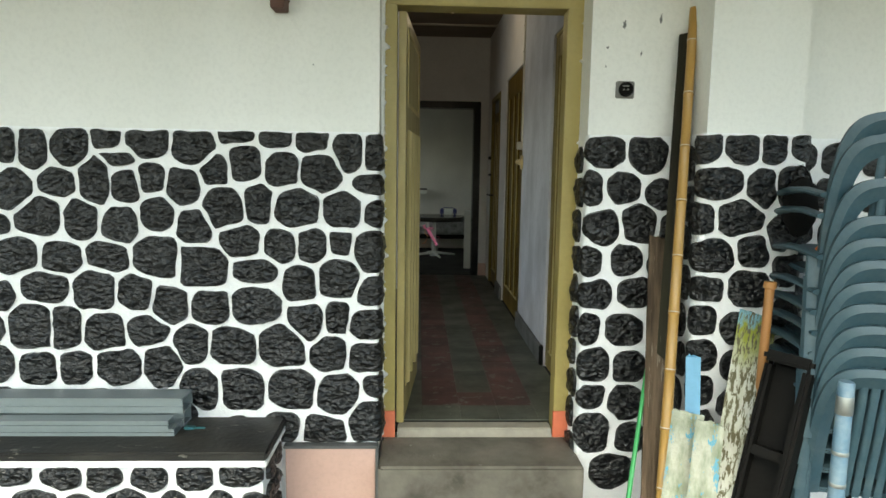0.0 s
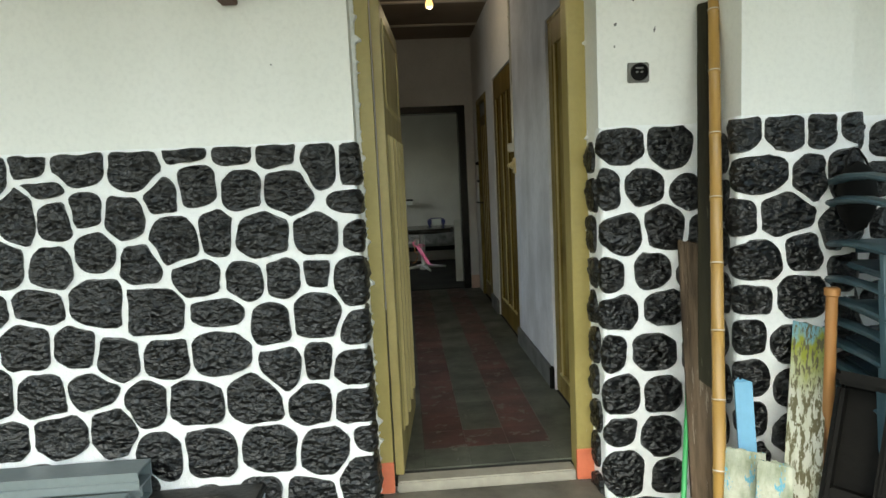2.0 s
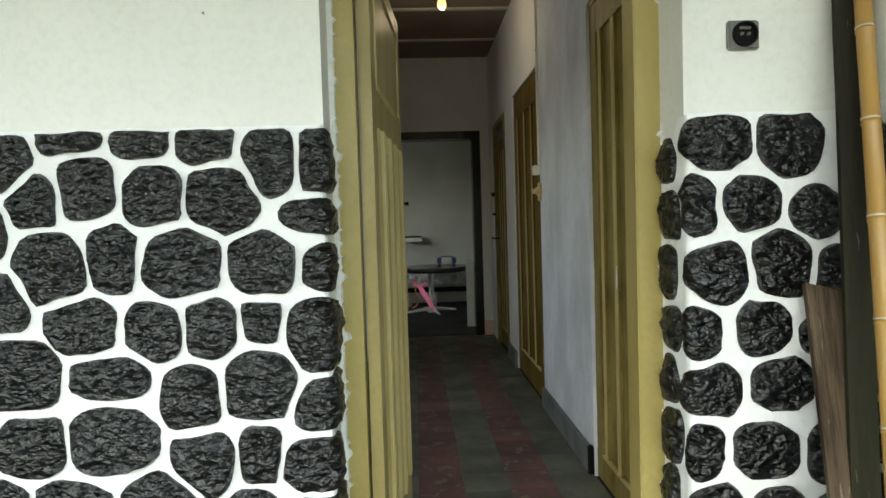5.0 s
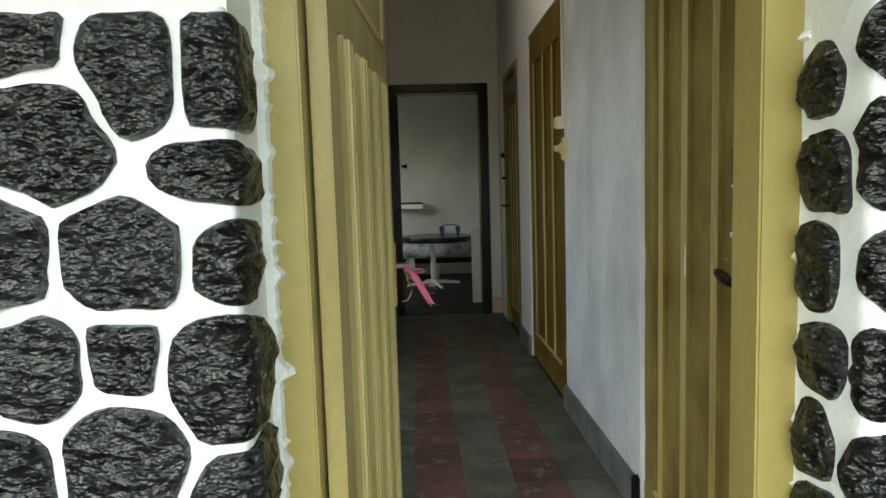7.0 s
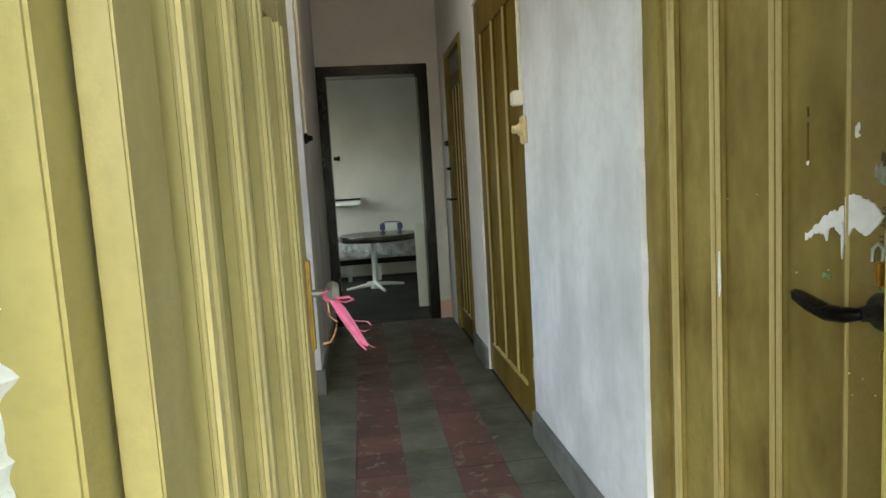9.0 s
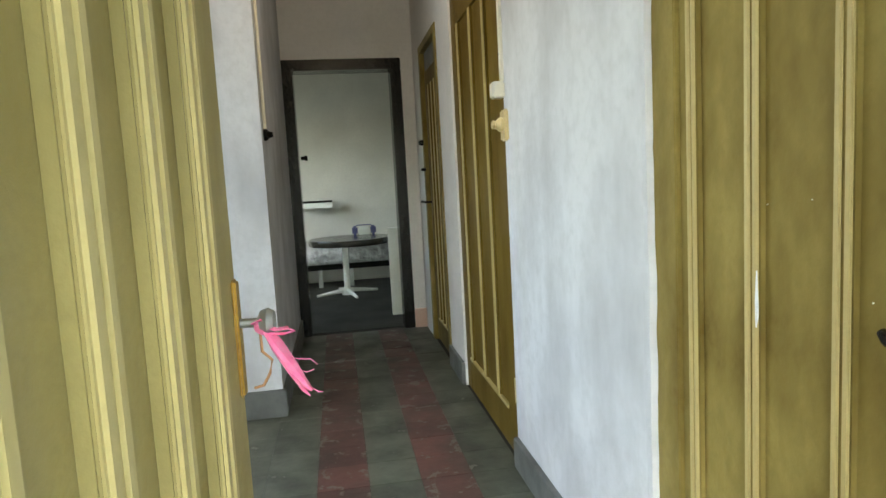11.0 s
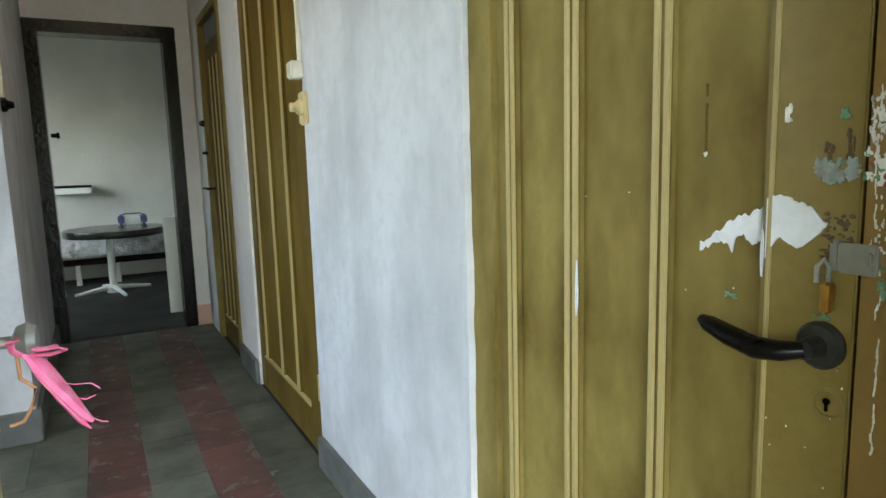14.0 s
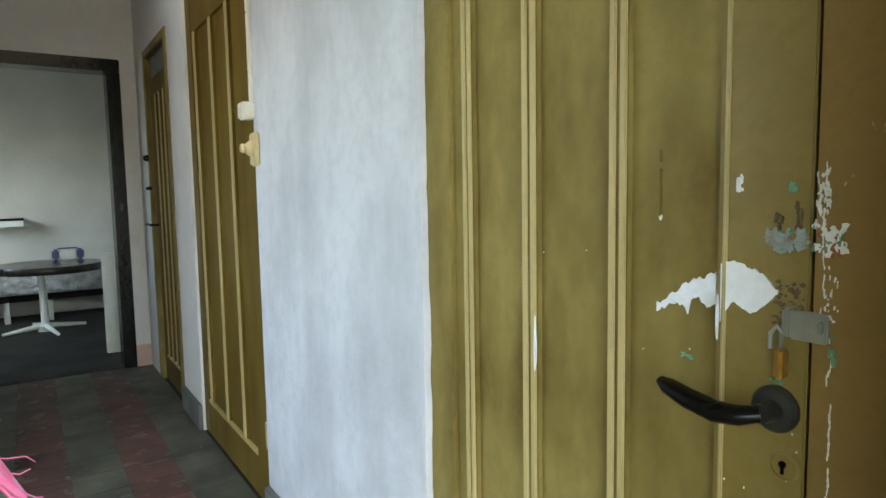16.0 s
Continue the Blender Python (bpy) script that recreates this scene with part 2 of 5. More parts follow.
BARS = material("grey_painted_metal", (0.20, 0.235, 0.24), 0.4, (0.14, 0.165, 0.17), 0.4, 4, 50, 0.05)
TUBE = material("pale_blue_tube", (0.10, 0.19, 0.27), 0.3, (0.26, 0.33, 0.36), 0.8, 14, 50, 0.15)
WHITE_PAINT = material("white_gloss_board", (0.76, 0.78, 0.74), 0.4, (0.6, 0.62, 0.58), 0.3, 5, 40, 0.05)
PAPER = material("torn_white_paper", (0.80, 0.82, 0.88), 0.8, (0.68, 0.7, 0.72), 0.4, 30, 60, 0.3)
CREAM = material("cream_bakelite", (0.66, 0.53, 0.28), 0.35, None, 0.3, 20, 60, 0.05)
IVORY = material("ivory_plastic", (0.8, 0.76, 0.64), 0.4, None, 0.3, 20, 60, 0.05)
BRASS = material("worn_brass", (0.55, 0.37, 0.1), 0.35, (0.25, 0.13, 0.04), 0.6, 30, 80, 0.15, metal=0.9)
STEEL = material("grey_steel", (0.42, 0.44, 0.43), 0.4, (0.25, 0.25, 0.22), 0.5, 25, 80, 0.1, metal=0.85)
RIBBON = material("pink_raffia", (0.85, 0.16, 0.36), 0.5, (0.9, 0.4, 0.55), 0.6, 60, 120, 0.2)
STRING = material("tan_string", (0.5, 0.26, 0.12), 0.8)
FOIL = material("crumpled_clear_wrap", (0.8, 0.81, 0.8), 0.12, (0.3, 0.3, 0.3), 0.7, 14, 24, 1.0, metal=0.6, depth=0.05)
TABLE_TOP = material("plastic_covered_top", (0.024, 0.021, 0.016), 0.12, (0.05, 0.044, 0.034), 0.5, 8, 20, 0.5, spec=0.5)
NAVY = material("navy_plastic", (0.02, 0.03, 0.16), 0.3, None, 0.3, 20, 50, 0.05)
GREEN_CHIP = material("old_green_paint", (0.07, 0.28, 0.17), 0.6, (0.5, 0.5, 0.4), 0.5, 40, 80, 0.3)
TARNISH = material("tarnished_metal", (0.045, 0.044, 0.04), 0.45, (0.02, 0.02, 0.018), 0.8, 40, 90, 0.2, metal=0.5)
RED_LEAD = material("old_red_paint", (0.33, 0.08, 0.05), 0.6, None, 0.4, 30, 80, 0.2)
OUTLET = material("grey_outlet_plastic", (0.17, 0.165, 0.15), 0.5, None, 0.5, 20, 60, 0.1)
FILLER = material("rough_white_filler", (0.82, 0.82, 0.8), 0.8, (0.66, 0.62, 0.55), 0.4, 30, 60, 0.4)
bulb_glass = bpy.data.materials.new("glowing_bulb")
bulb_glass.use_nodes = True
bulb_glass.node_tree.nodes["Principled BSDF"].inputs["Emission Color"].default_value = (1.0, 0.5, 0.16, 1)
bulb_glass.node_tree.nodes["Principled BSDF"].inputs["Emission Strength"].default_value = 0.4


# ---- mesh helpers ----
def box(bm, lo, hi, bevel=0.0, m=None, taper=1.0):
    c = [(a + b) / 2 for a, b in zip(lo, hi)]
    s = [b - a for a, b in zip(lo, hi)]
    g = bmesh.ops.create_cube(bm, size=1, matrix=Matrix.Translation(c) @ Matrix.Diagonal((*s, 1)))
    vs = g["verts"]
    if taper != 1.0:
        for v in vs:
            if v.co.z > c[2]:
                v.co.x, v.co.y = c[0] + (v.co.x - c[0]) * taper, c[1] + (v.co.y - c[1]) * taper
    if bevel:
        es = list({e for v in vs for e in v.link_edges})
        r = bmesh.ops.bevel(bm, geom=es, offset=bevel, segments=2, affect="EDGES", clamp_overlap=True)
        vs = list({v for f in r["faces"] for v in f.verts} | {v for v in vs if v.is_valid})
    if m is not None:
        bmesh.ops.transform(bm, matrix=m, verts=vs)
    return bm


def rod(bm, a, b, r, r2=None, seg=14, cap=True):
    a, b = Vector(a), Vector(b)
    d = b - a
    m = Matrix.Translation((a + b) / 2) @ d.to_track_quat("Z", "Y").to_matrix().to_4x4()
    bmesh.ops.create_cone(bm, cap_ends=cap, segments=seg, radius1=r, radius2=r if r2 is None else r2, depth=d.length, matrix=m)
    return bm


def lathe(bm, profile, seg=24, m=None):
    rings = []
    for r, z in profile:
        rings.append([bm.verts.new(Vector((r * math.cos(k * math.tau / seg), r * math.sin(k * math.tau / seg), z))) for k in range(seg)])
    for a, b in zip(rings, rings[1:]):
        for k in range(seg):
            bm.faces.new((a[k], a[(k + 1) % seg], b[(k + 1) % seg], b[k]))
    bm.faces.new(rings[0][::-1])
    bm.faces.new(rings[-1])
    if m is not None:
        bmesh.ops.transform(bm, matrix=m, verts=[v for ring in rings for v in ring])
    return bm


def sweep(bm, pts, r, seg=8, flat=1.0):
    """A bent rod along pts; flat below 1 presses it into a strip."""
    pts = [Vector(p) for p in pts]
    rings = []
    for i, p in enumerate(pts):
        d = (pts[min(i + 1, len(pts) - 1)] - pts[max(i - 1, 0)]).normalized()
        q = d.to_track_quat("Z", "Y")
        rr = r[i] if isinstance(r, (list, tuple)) else r
        rings.append([bm.verts.new(p + q @ Vector((rr * math.cos(k * math.tau / seg), rr * flat * math.sin(k * math.tau / seg), 0))) for k in range(seg)])
    for a, b in zip(rings, rings[1:]):
        for k in range(seg):
            bm.faces.new((a[k], a[(k + 1) % seg], b[(k + 1) % seg], b[k]))
    bm.faces.new(rings[0][::-1])
    bm.faces.new(rings[-1])
    return bm


def part(name, bm, mat, parent=None, label="", smooth=False):
    me = bpy.data.meshes.new(name)
    bmesh.ops.recalc_face_normals(bm, faces=bm.faces)
    bm.to_mesh(me)
    bm.free()
    me.materials.append(mat)
    if smooth:
        me.shade_smooth()
        me.set_sharp_from_angle(angle=radians(35))
    ob = new(name, me)
    ob.parent = parent
    return tagged(ob, label)


def thing(name, label, category, m=None, group="", kind=""):
    ob = tagged(new(name), label, category, group, kind)
    ob.empty_display_size = 0.05
    if m is not None:
        ob.matrix_world = m
    return ob


def solid(name, boxes, mat, label, category, kind="structure", bevel=0.0, parent=None):
    bm = bmesh.new()
    for lo, hi in boxes:
        box(bm, lo, hi, bevel)
    ob = part(name, bm, mat, parent)
    return tagged(ob, label, category, "", kind)


# ---- large structure ----
GROUND_Z, CEIL_Z, RIGHT, LEFT = -0.32, 2.83, 0.935, -0.045
solid("ground", [((-60, -80, GROUND_Z - 0.3), (60, 3.3, GROUND_Z))], GROUND, "grey cement yard in front of the house", "ground")
solid("wall_front", [((-2.6, 3.078, GROUND_Z), (-0.065, 3.36, 3.0)), ((0.885, 3.078, GROUND_Z), (3.4, 3.36, 3.0)), ((-0.065, 3.078, 2.10), (0.885, 3.36, 3.0)), ((0.858, 3.078, GROUND_Z), (0.886, 3.236, 2.10)), ((-0.0651, 3.3, GROUND_Z), (0.886, 3.359, -0.05))],
      PLASTER, "white plastered front wall above the stone facing", "wall")
solid("pilaster", [((1.285, 2.835, GROUND_Z), (1.685, 3.08, 3.0))], PLASTER, "white plastered pilaster on the front wall", "pilaster")
solid("porch_roof", [((-5.0, 0.3, 2.72), (5.5, 3.08, 2.82))], ROOF, "pale boarded underside of the porch roof", "roof")
solid("wall_closing_front", [((-5.0, 3.09, GROUND_Z), (-2.6, 3.36, 3.0)), ((3.4, 3.09, GROUND_Z), (5.5, 3.36, 3.0))], PLASTER, "plain white front wall further along", "wall")
solid("ceiling", [((-1.75, 3.2, CEIL_Z), (1.3, 11.0, CEIL_Z + 0.1)), ((1.3, 7.9, CEIL_Z), (2.1, 11.0, CEIL_Z + 0.1))], CEIL, "brown boarded passage ceiling", "ceiling")
solid("ceiling_strip_1", [((LEFT, 6.44, CEIL_Z - 0.015), (RIGHT, 6.48, CEIL_Z + 0.002))], STRIP, "pale wooden cover strip across the ceiling", "trim")
solid("ceiling_strip_2", [((LEFT, 7.28, CEIL_Z - 0.015), (RIGHT, 7.32, CEIL_Z + 0.002))], STRIP, "pale wooden cover strip across the ceiling", "trim")
solid("ceiling_strip_3", [((-1.6, 5.6, CEIL_Z - 0.015), (RIGHT, 5.64, CEIL_Z + 0.002))], STRIP, "pale wooden cover strip across the ceiling", "trim")
solid("wall_right", [((RIGHT, 3.36, 2.125), (RIGHT + 0.14, 3.41, CEIL_Z)), ((RIGHT, 4.25, 0), (RIGHT + 0.14, 5.36, CEIL_Z)), ((RIGHT, 3.41, 2.10), (RIGHT + 0.14, 4.25, CEIL_Z))],
      LIMEWASH, "limewashed white passage wall with grey smears", "wall")
solid("wall_right_far", [((RIGHT, 6.40, 0), (RIGHT + 0.14, 6.82, CEIL_Z)), ((RIGHT, 7.56, 0), (RIGHT + 0.14, 7.94, CEIL_Z)), ((RIGHT, 5.36, 2.12), (RIGHT + 0.14, 6.40, CEIL_Z)), ((RIGHT, 6.82, 2.08), (RIGHT + 0.14, 7.56, CEIL_Z))],
      INNER, "dull cream plastered passage wall between the doors", "wall")
solid("wall_behind_doors", [((RIGHT + 0.14, 3.36, -0.1), (RIGHT + 0.2, 8.0, CEIL_Z))], INNER, "plain wall behind the closed doors", "wall")
solid("wall_left_block", [((-1.6, 6.23, -0.1), (LEFT, 7.94, CEIL_Z))], LIMEWASH, "whitewashed end of the passage wall", "wall")
solid("wall_west", [((-1.75, 3.36, -0.1), (-1.6, 4.3, CEIL_Z)), ((-1.75, 5.5, -0.1), (-1.6, 7.94, CEIL_Z)), ((-1.75, 4.3, -0.1), (-1.6, 5.5, 0.95)), ((-1.75, 4.3, 2.05), (-1.6, 5.5, CEIL_Z))], INNER, "plain cream side wall of the hall with a window opening", "wall")
solid("wall_kitchen_front", [((-1.2, 7.94, -0.1), (-0.052, 8.09, CEIL_Z)), ((0.839, 7.94, -0.1), (2.0, 8.09, CEIL_Z)), ((-0.052, 7.94, 2.09), (0.839, 8.09, CEIL_Z))], INNER, "cream plastered wall above the kitchen doorway", "wall")
solid("wall_kitchen_back", [((-1.2, 10.75, -0.1), (2.0, 10.9, CEIL_Z))], KITCHEN, "sooty white kitchen back wall", "wall")
solid("wall_kitchen_right", [((1.9, 8.09, -0.1), (2.05, 10.75, CEIL_Z))], KITCHEN, "plain sooty kitchen side wall", "wall")
solid("wall_kitchen_left", [((-1.35, 8.0, -0.1), (-1.2, 8.85, CEIL_Z)), ((-1.35, 9.95, -0.1), (-1.2, 10.9, CEIL_Z)), ((-1.35, 8.85, -0.1), (-1.2, 9.95, 1.0)), ((-1.35, 8.85, 2.0), (-1.2, 9.95, CEIL_Z))], KITCHEN, "plain kitchen side wall with a window opening", "wall")
solid("floor", [((-1.7, 3.30, -0.12), (RIGHT + 0.14, 11.0, -0.006)), ((RIGHT + 0.14, 8.0, -0.12), (2.0, 11.0, -0.006))], GROUT, "dark grout bed under the cement tiles", "floor")
solid("kitchen_floor", [((-1.2, 8.02, -0.008), (1.9, 10.75, 0.0))], material("kitchen_cement", (0.03, 0.031, 0.027), 0.6, (0.014, 0.014, 0.013), 0.7, 3, 35, 0.15, spec=0.25), "dark worn cement kitchen floor", "floor")

# entrance steps
bm = bmesh.new()
box(bm, (-0.055, 2.905, GROUND_Z), (0.862, 3.24, -0.045), 0.012)
tagged(part("entrance_step", bm, CEMENT), "worn grey cement step before the doorway", "step", "", "structure")
bm = bmesh.new()
box(bm, (-0.055, 2.58, GROUND_Z - 0.02), (0.862, 2.904, -0.185), 0.014)
tagged(part("lower_step", bm, CEMENT), "lower worn cement step with rounded edge", "step", "", "structure")
bm = bmesh.new()
box(bm, (0.018, 3.232, -0.05), (0.78, 3.315, 0.0), 0.006)
tagged(part("threshold", bm, material("pale_threshold", (0.4, 0.37, 0.3), 0.6, (0.2, 0.18, 0.15), 0.6, 7, 40, 0.2)), "pale worn cement threshold", "threshold", "", "structure")
bm = bmesh.new()
box(bm, (-0.482, 3.018, GROUND_Z), (-0.076, 3.05, -0.006), 0.004)
tagged(part("plinth_panel", bm, PINK_TILE), "pink cement plinth panel beside the step", "plinth", "", "structure")
bm = bmesh.new()
box(bm, (-0.49, 3.008, -0.006), (-0.062, 3.06, 0.006), 0.003)
box(bm, (-0.074, 3.008, GROUND_Z), (-0.0605, 3.06, -0.007), 0.003)
tagged(part("plinth_edging", bm, SKIRTING), "thin grey edging round the pink plinth", "trim", "", "structure")


# ---- stone facing ----
def rounded_path(corners, radius):
    out = [Vector(corners[0])]
    for a, b, c, r in zip(corners, corners[1:], corners[2:], radius):
        a, b, c = Vector(a), Vector(b), Vector(c)
        d1, d2 = (b - a).normalized(), (c - b).normalized()
        p, q = b - d1 * r, b + d2 * r
        out += [p.lerp(b, s).lerp(b.lerp(q, s), s) for s in (0, 0.17, 0.34, 0.5, 0.66, 0.83, 1)]
    out.append(Vector(corners[-1]))
    return out


class Facing:
    """A wall face unrolled along its plan: u runs along the plan, z up, d out of the wall."""

    def __init__(self, corners, radius):
        self.pts = rounded_path(corners, radius)
        self.u = [0.0]
        for a, b in zip(self.pts, self.pts[1:]):
            self.u.append(self.u[-1] + (b - a).length)
        self.length = self.u[-1]

    def at(self, u, z, d):
        u = min(max(u, 0.0), self.length)
        i = max(k for k in range(len(self.u) - 1) if self.u[k] <= u + 1e-9)
        a, b = self.pts[i], self.pts[i + 1]
        f = (u - self.u[i]) / max(self.u[i + 1] - self.u[i], 1e-9)

        def normal(k):
            s = Vector((0.0, 0.0))
            for j in (k - 1, k):
                if 0 <= j < len(self.pts) - 1:
                    e = (self.pts[j + 1] - self.pts[j]).normalized()
                    s += Vector((e.y, -e.x))
            return s.normalized()
        p, n = a.lerp(b, f), normal(i).lerp(normal(i + 1), f).normalized()
        return Vector((p.x + n.x * d, p.y + n.y * d, z))


def clip(poly, n, c):
    out = []
    for a, b in zip(poly, poly[1:] + poly[:1]):
        da, db = a.dot(n) - c, b.dot(n) - c
        if da <= 0:
            out.append(a)
        if da * db < 0:
            out.append(a.lerp(b, da / (da - db)))
    return out


def parting(a, b):
    """The line that best keeps two stones apart: its direction and the middle of the joint between them."""
    pa, pb = Vector(a[:2]), Vector(b[:2])
    base, best = math.atan2(pb.y - pa.y, pb.x - pa.x), None
    for k in range(-4, 5):
        n = Vector((math.cos(base + k * 0.16), math.sin(base + k * 0.16)))
        ra, rb = (((abs(n.x) * q[2] / 2) ** 1.5 + (abs(n.y) * q[3] / 2) ** 1.5) ** (1 / 1.5) for q in (a, b))
        ea, eb = pa.dot(n) + ra, pb.dot(n) - rb
        if best is None or eb - ea - abs(k) * 0.002 > best[0]:
            best = (eb - ea - abs(k) * 0.002, n, (ea + eb) / 2)
    return best[1], best[2]


def stone_outline(stone, stones, lo, hi, gap, rnd):
    u, z, w, h = stone
    x0, x1 = max(lo[0], u - w / 2 - 0.005), min(hi[0], u + w / 2 + 0.005)
    z0, z1 = max(lo[1], z - h / 2 - 0.005), min(hi[1], z + h / 2 + 0.005)
    if x1 - x0 < 0.02 or z1 - z0 < 0.02:
        return []
    poly = [Vector((x0, z0)), Vector((x1, z0)), Vector((x1, z1)), Vector((x0, z1))]
    for sx, sz in ((1, 1), (-1, 1), (-1, -1), (1, -1)):
        n = Vector((sx * h * rnd.uniform(0.7, 1.3), sz * w * rnd.uniform(0.7, 1.3))).normalized()
        poly = clip(poly, n, Vector((u, z)).dot(n) + math.hypot(n.x * w / 2, n.y * h / 2) * rnd.uniform(1.0, 1.24))
    for o in stones:
        if o is stone or math.hypot(o[0] - u, o[1] - z) > 0.5:
            continue
        n, c = parting(stone, o)
        poly = clip(poly, n, c - gap)
        if len(poly) < 3:
            return []
    out = []
    for a, b in zip(poly, poly[1:] + poly[:1]):
        k = max(1, round((b - a).length / 0.032))
        for j in range(k):
            out.append(a.lerp(b, j / k) + Vector((rnd.uniform(-1, 1), rnd.uniform(-1, 1))) * (0.006 if k > 1 else 0.0025))
    for share in (0.3, 0.25):
        nxt = []
        for a, b in zip(out, out[1:] + out[:1]):
            nxt += [a.lerp(b, share), a.lerp(b, 1 - share)]
        out = nxt
    per = [0.0]
    for a, b in zip(out, out[1:] + out[:1]):
        per.append(per[-1] + (b - a).length)
    n, res, i = 30, [], 0
    for k in range(n):
        d = per[-1] * k / n
        while per[i + 1] < d:
            i += 1
        res.append(out[i].lerp(out[(i + 1) % len(out)], (d - per[i]) / max(per[i + 1] - per[i], 1e-9)))
    return res


def chipped(q):
    """Blunt chipped relief of a stone's face."""
    a = noise.noise(Vector((q.x * 17 + 3, q.y * 26 + q.x * 6, 3.0)))
    b = noise.noise(Vector((q.x * 42, q.y * 66 + q.x * 18, 9.0)))
    return a * 0.011 + (abs(b) - 0.25) * 0.011


def lay_stones(face, stones, lo, hi, owner, rnd, gap=0.0085):
    for s in stones:
        ring = stone_outline(s, stones, lo, hi, gap + rnd.uniform(-0.002, 0.002), rnd)
        if not ring:
            continue
        c = sum(ring, Vector((0, 0))) / len(ring)
        tilt = Vector((rnd.uniform(-0.05, 0.05), rnd.uniform(-0.05, 0.05)))
        bm = bmesh.new()
        rows = []
        for scale, d in ((1.0, -0.006), (0.985, 0.007), (0.94, 0.013), (0.82, 0.016), (0.66, 0.018), (0.5, 0.019), (0.34, 0.02), (0.17, 0.02)):
            row = []
            for p in ring:
                q = c.lerp(p, scale)
                rough = chipped(q) + (q - c).dot(tilt)
                row.append(bm.verts.new((q.x, q.y, d + (rough if d > 0.01 else 0))))
            rows.append(row)
        tip = bm.verts.new((c.x, c.y, 0.02 + chipped(c)))
        k = len(ring)
        for a, b in zip(rows, rows[1:]):
            for j in range(k):
                bm.faces.new((a[j], a[(j + 1) % k], b[(j + 1) % k], b[j]))
        for j in range(k):
            bm.faces.new((rows[-1][j], rows[-1][(j + 1) % k], tip))
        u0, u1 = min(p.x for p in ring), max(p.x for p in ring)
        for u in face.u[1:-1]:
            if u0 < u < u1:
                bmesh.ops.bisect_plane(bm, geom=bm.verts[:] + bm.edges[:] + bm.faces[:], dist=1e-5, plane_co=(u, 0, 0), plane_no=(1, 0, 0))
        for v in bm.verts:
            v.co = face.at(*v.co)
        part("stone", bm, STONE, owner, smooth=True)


def mortar_bed(name, face, z0, z1, label):
    """The white bed of mortar between the stones, with a rough upper ledge."""
    bm = bmesh.new()
    us = sorted(set(face.u) | {k * 0.05 for k in range(int(face.length / 0.05) + 1)})
    cols = []
    for u in us:
        top = z1 + noise.noise(Vector((u * 9, 4, 0))) * 0.006
        zs = [z0 + (top - z0) * k / 24 for k in range(25)]
        cols.append([bm.verts.new(face.at(u, z, noise.noise(Vector((u * 8, z * 8, 1))) * 0.003)) for z in zs] + [bm.verts.new(face.at(u, top, -0.026))])
    for a, b in zip(cols, cols[1:]):
        for j in range(len(a) - 1):
            bm.faces.new((a[j], b[j], b[j + 1], a[j + 1]))
    return tagged(part(name, bm, MORTAR, smooth=True), label, "wall", "", "structure")


# ---- doors ----
def filler_edge(x, side, name):
    """Rough white filler squeezed out between the door frame and the stone."""
    rnd = random.Random(7 + side)
    bm = bmesh.new()
    prev = None
    for k in range(345):
        z = -0.03 + k * 0.006
        w = 0.007 + 0.045 * max(0.0, noise.noise(Vector((z * 24, side, 2))) - 0.12) + 0.022 * max(0.0, noise.noise(Vector((z * 75, side, 5))) - 0.1) + rnd.uniform(0, 0.002)
        o = 0.012 + 0.006 * noise.noise(Vector((z * 20, side, 7)))
        row = [bm.verts.new((x - side * 0.03, 3.20 + 0.012 * noise.noise(Vector((z * 33, side, 9))), z)), bm.verts.new((x - side * 0.008, 3.216 - o * 0.5, z)), bm.verts.new((x + side * w * 0.7, 3.222 - o * 0.5, z)), bm.verts.new((x + side * w, 3.237, z))]
        if prev:
            for j in range(3):
                bm.faces.new((prev[j], prev[j + 1], row[j + 1], row[j]))
        prev = row
    return tagged(part(name, bm, FILLER, smooth=True), "chipped white filler along the door frame", "trim", "", "structure")


JAMB = 0.004
entry = thing("door_frame", "ochre painted wooden entrance door frame, paint chipped", "door frame", kind="structure")
for name, lo, hi in (("jamb", (-0.062, 3.235, -0.045), (JAMB, 3.335, 2.0)), ("jamb_rebate", (-0.062, 3.3351, -0.045), (-0.04, 3.37, 2.0)), ("jamb", (0.786, 3.235, -0.045), (0.883, 3.335, 2.0)), ("head", (-0.062, 3.235, 2.0), (0.883, 3.37, 2.098))):
    bm = bmesh.new()
    box(bm, lo, hi, 0.004)
    part(name, bm, OCHRE, entry)
for x0, x1 in ((-0.064, JAMB + 0.002), (0.784, 0.885)):
    bm = bmesh.new()
    box(bm, (x0, 3.229, -0.046), (x1, 3.249, 0.088), 0.003)
    part("painted_foot", bm, ORANGE, entry, "orange primer at the foot of the jamb")
filler_edge(-0.058, 1, "filler_1")
filler_edge(0.872, -1, "filler_2")


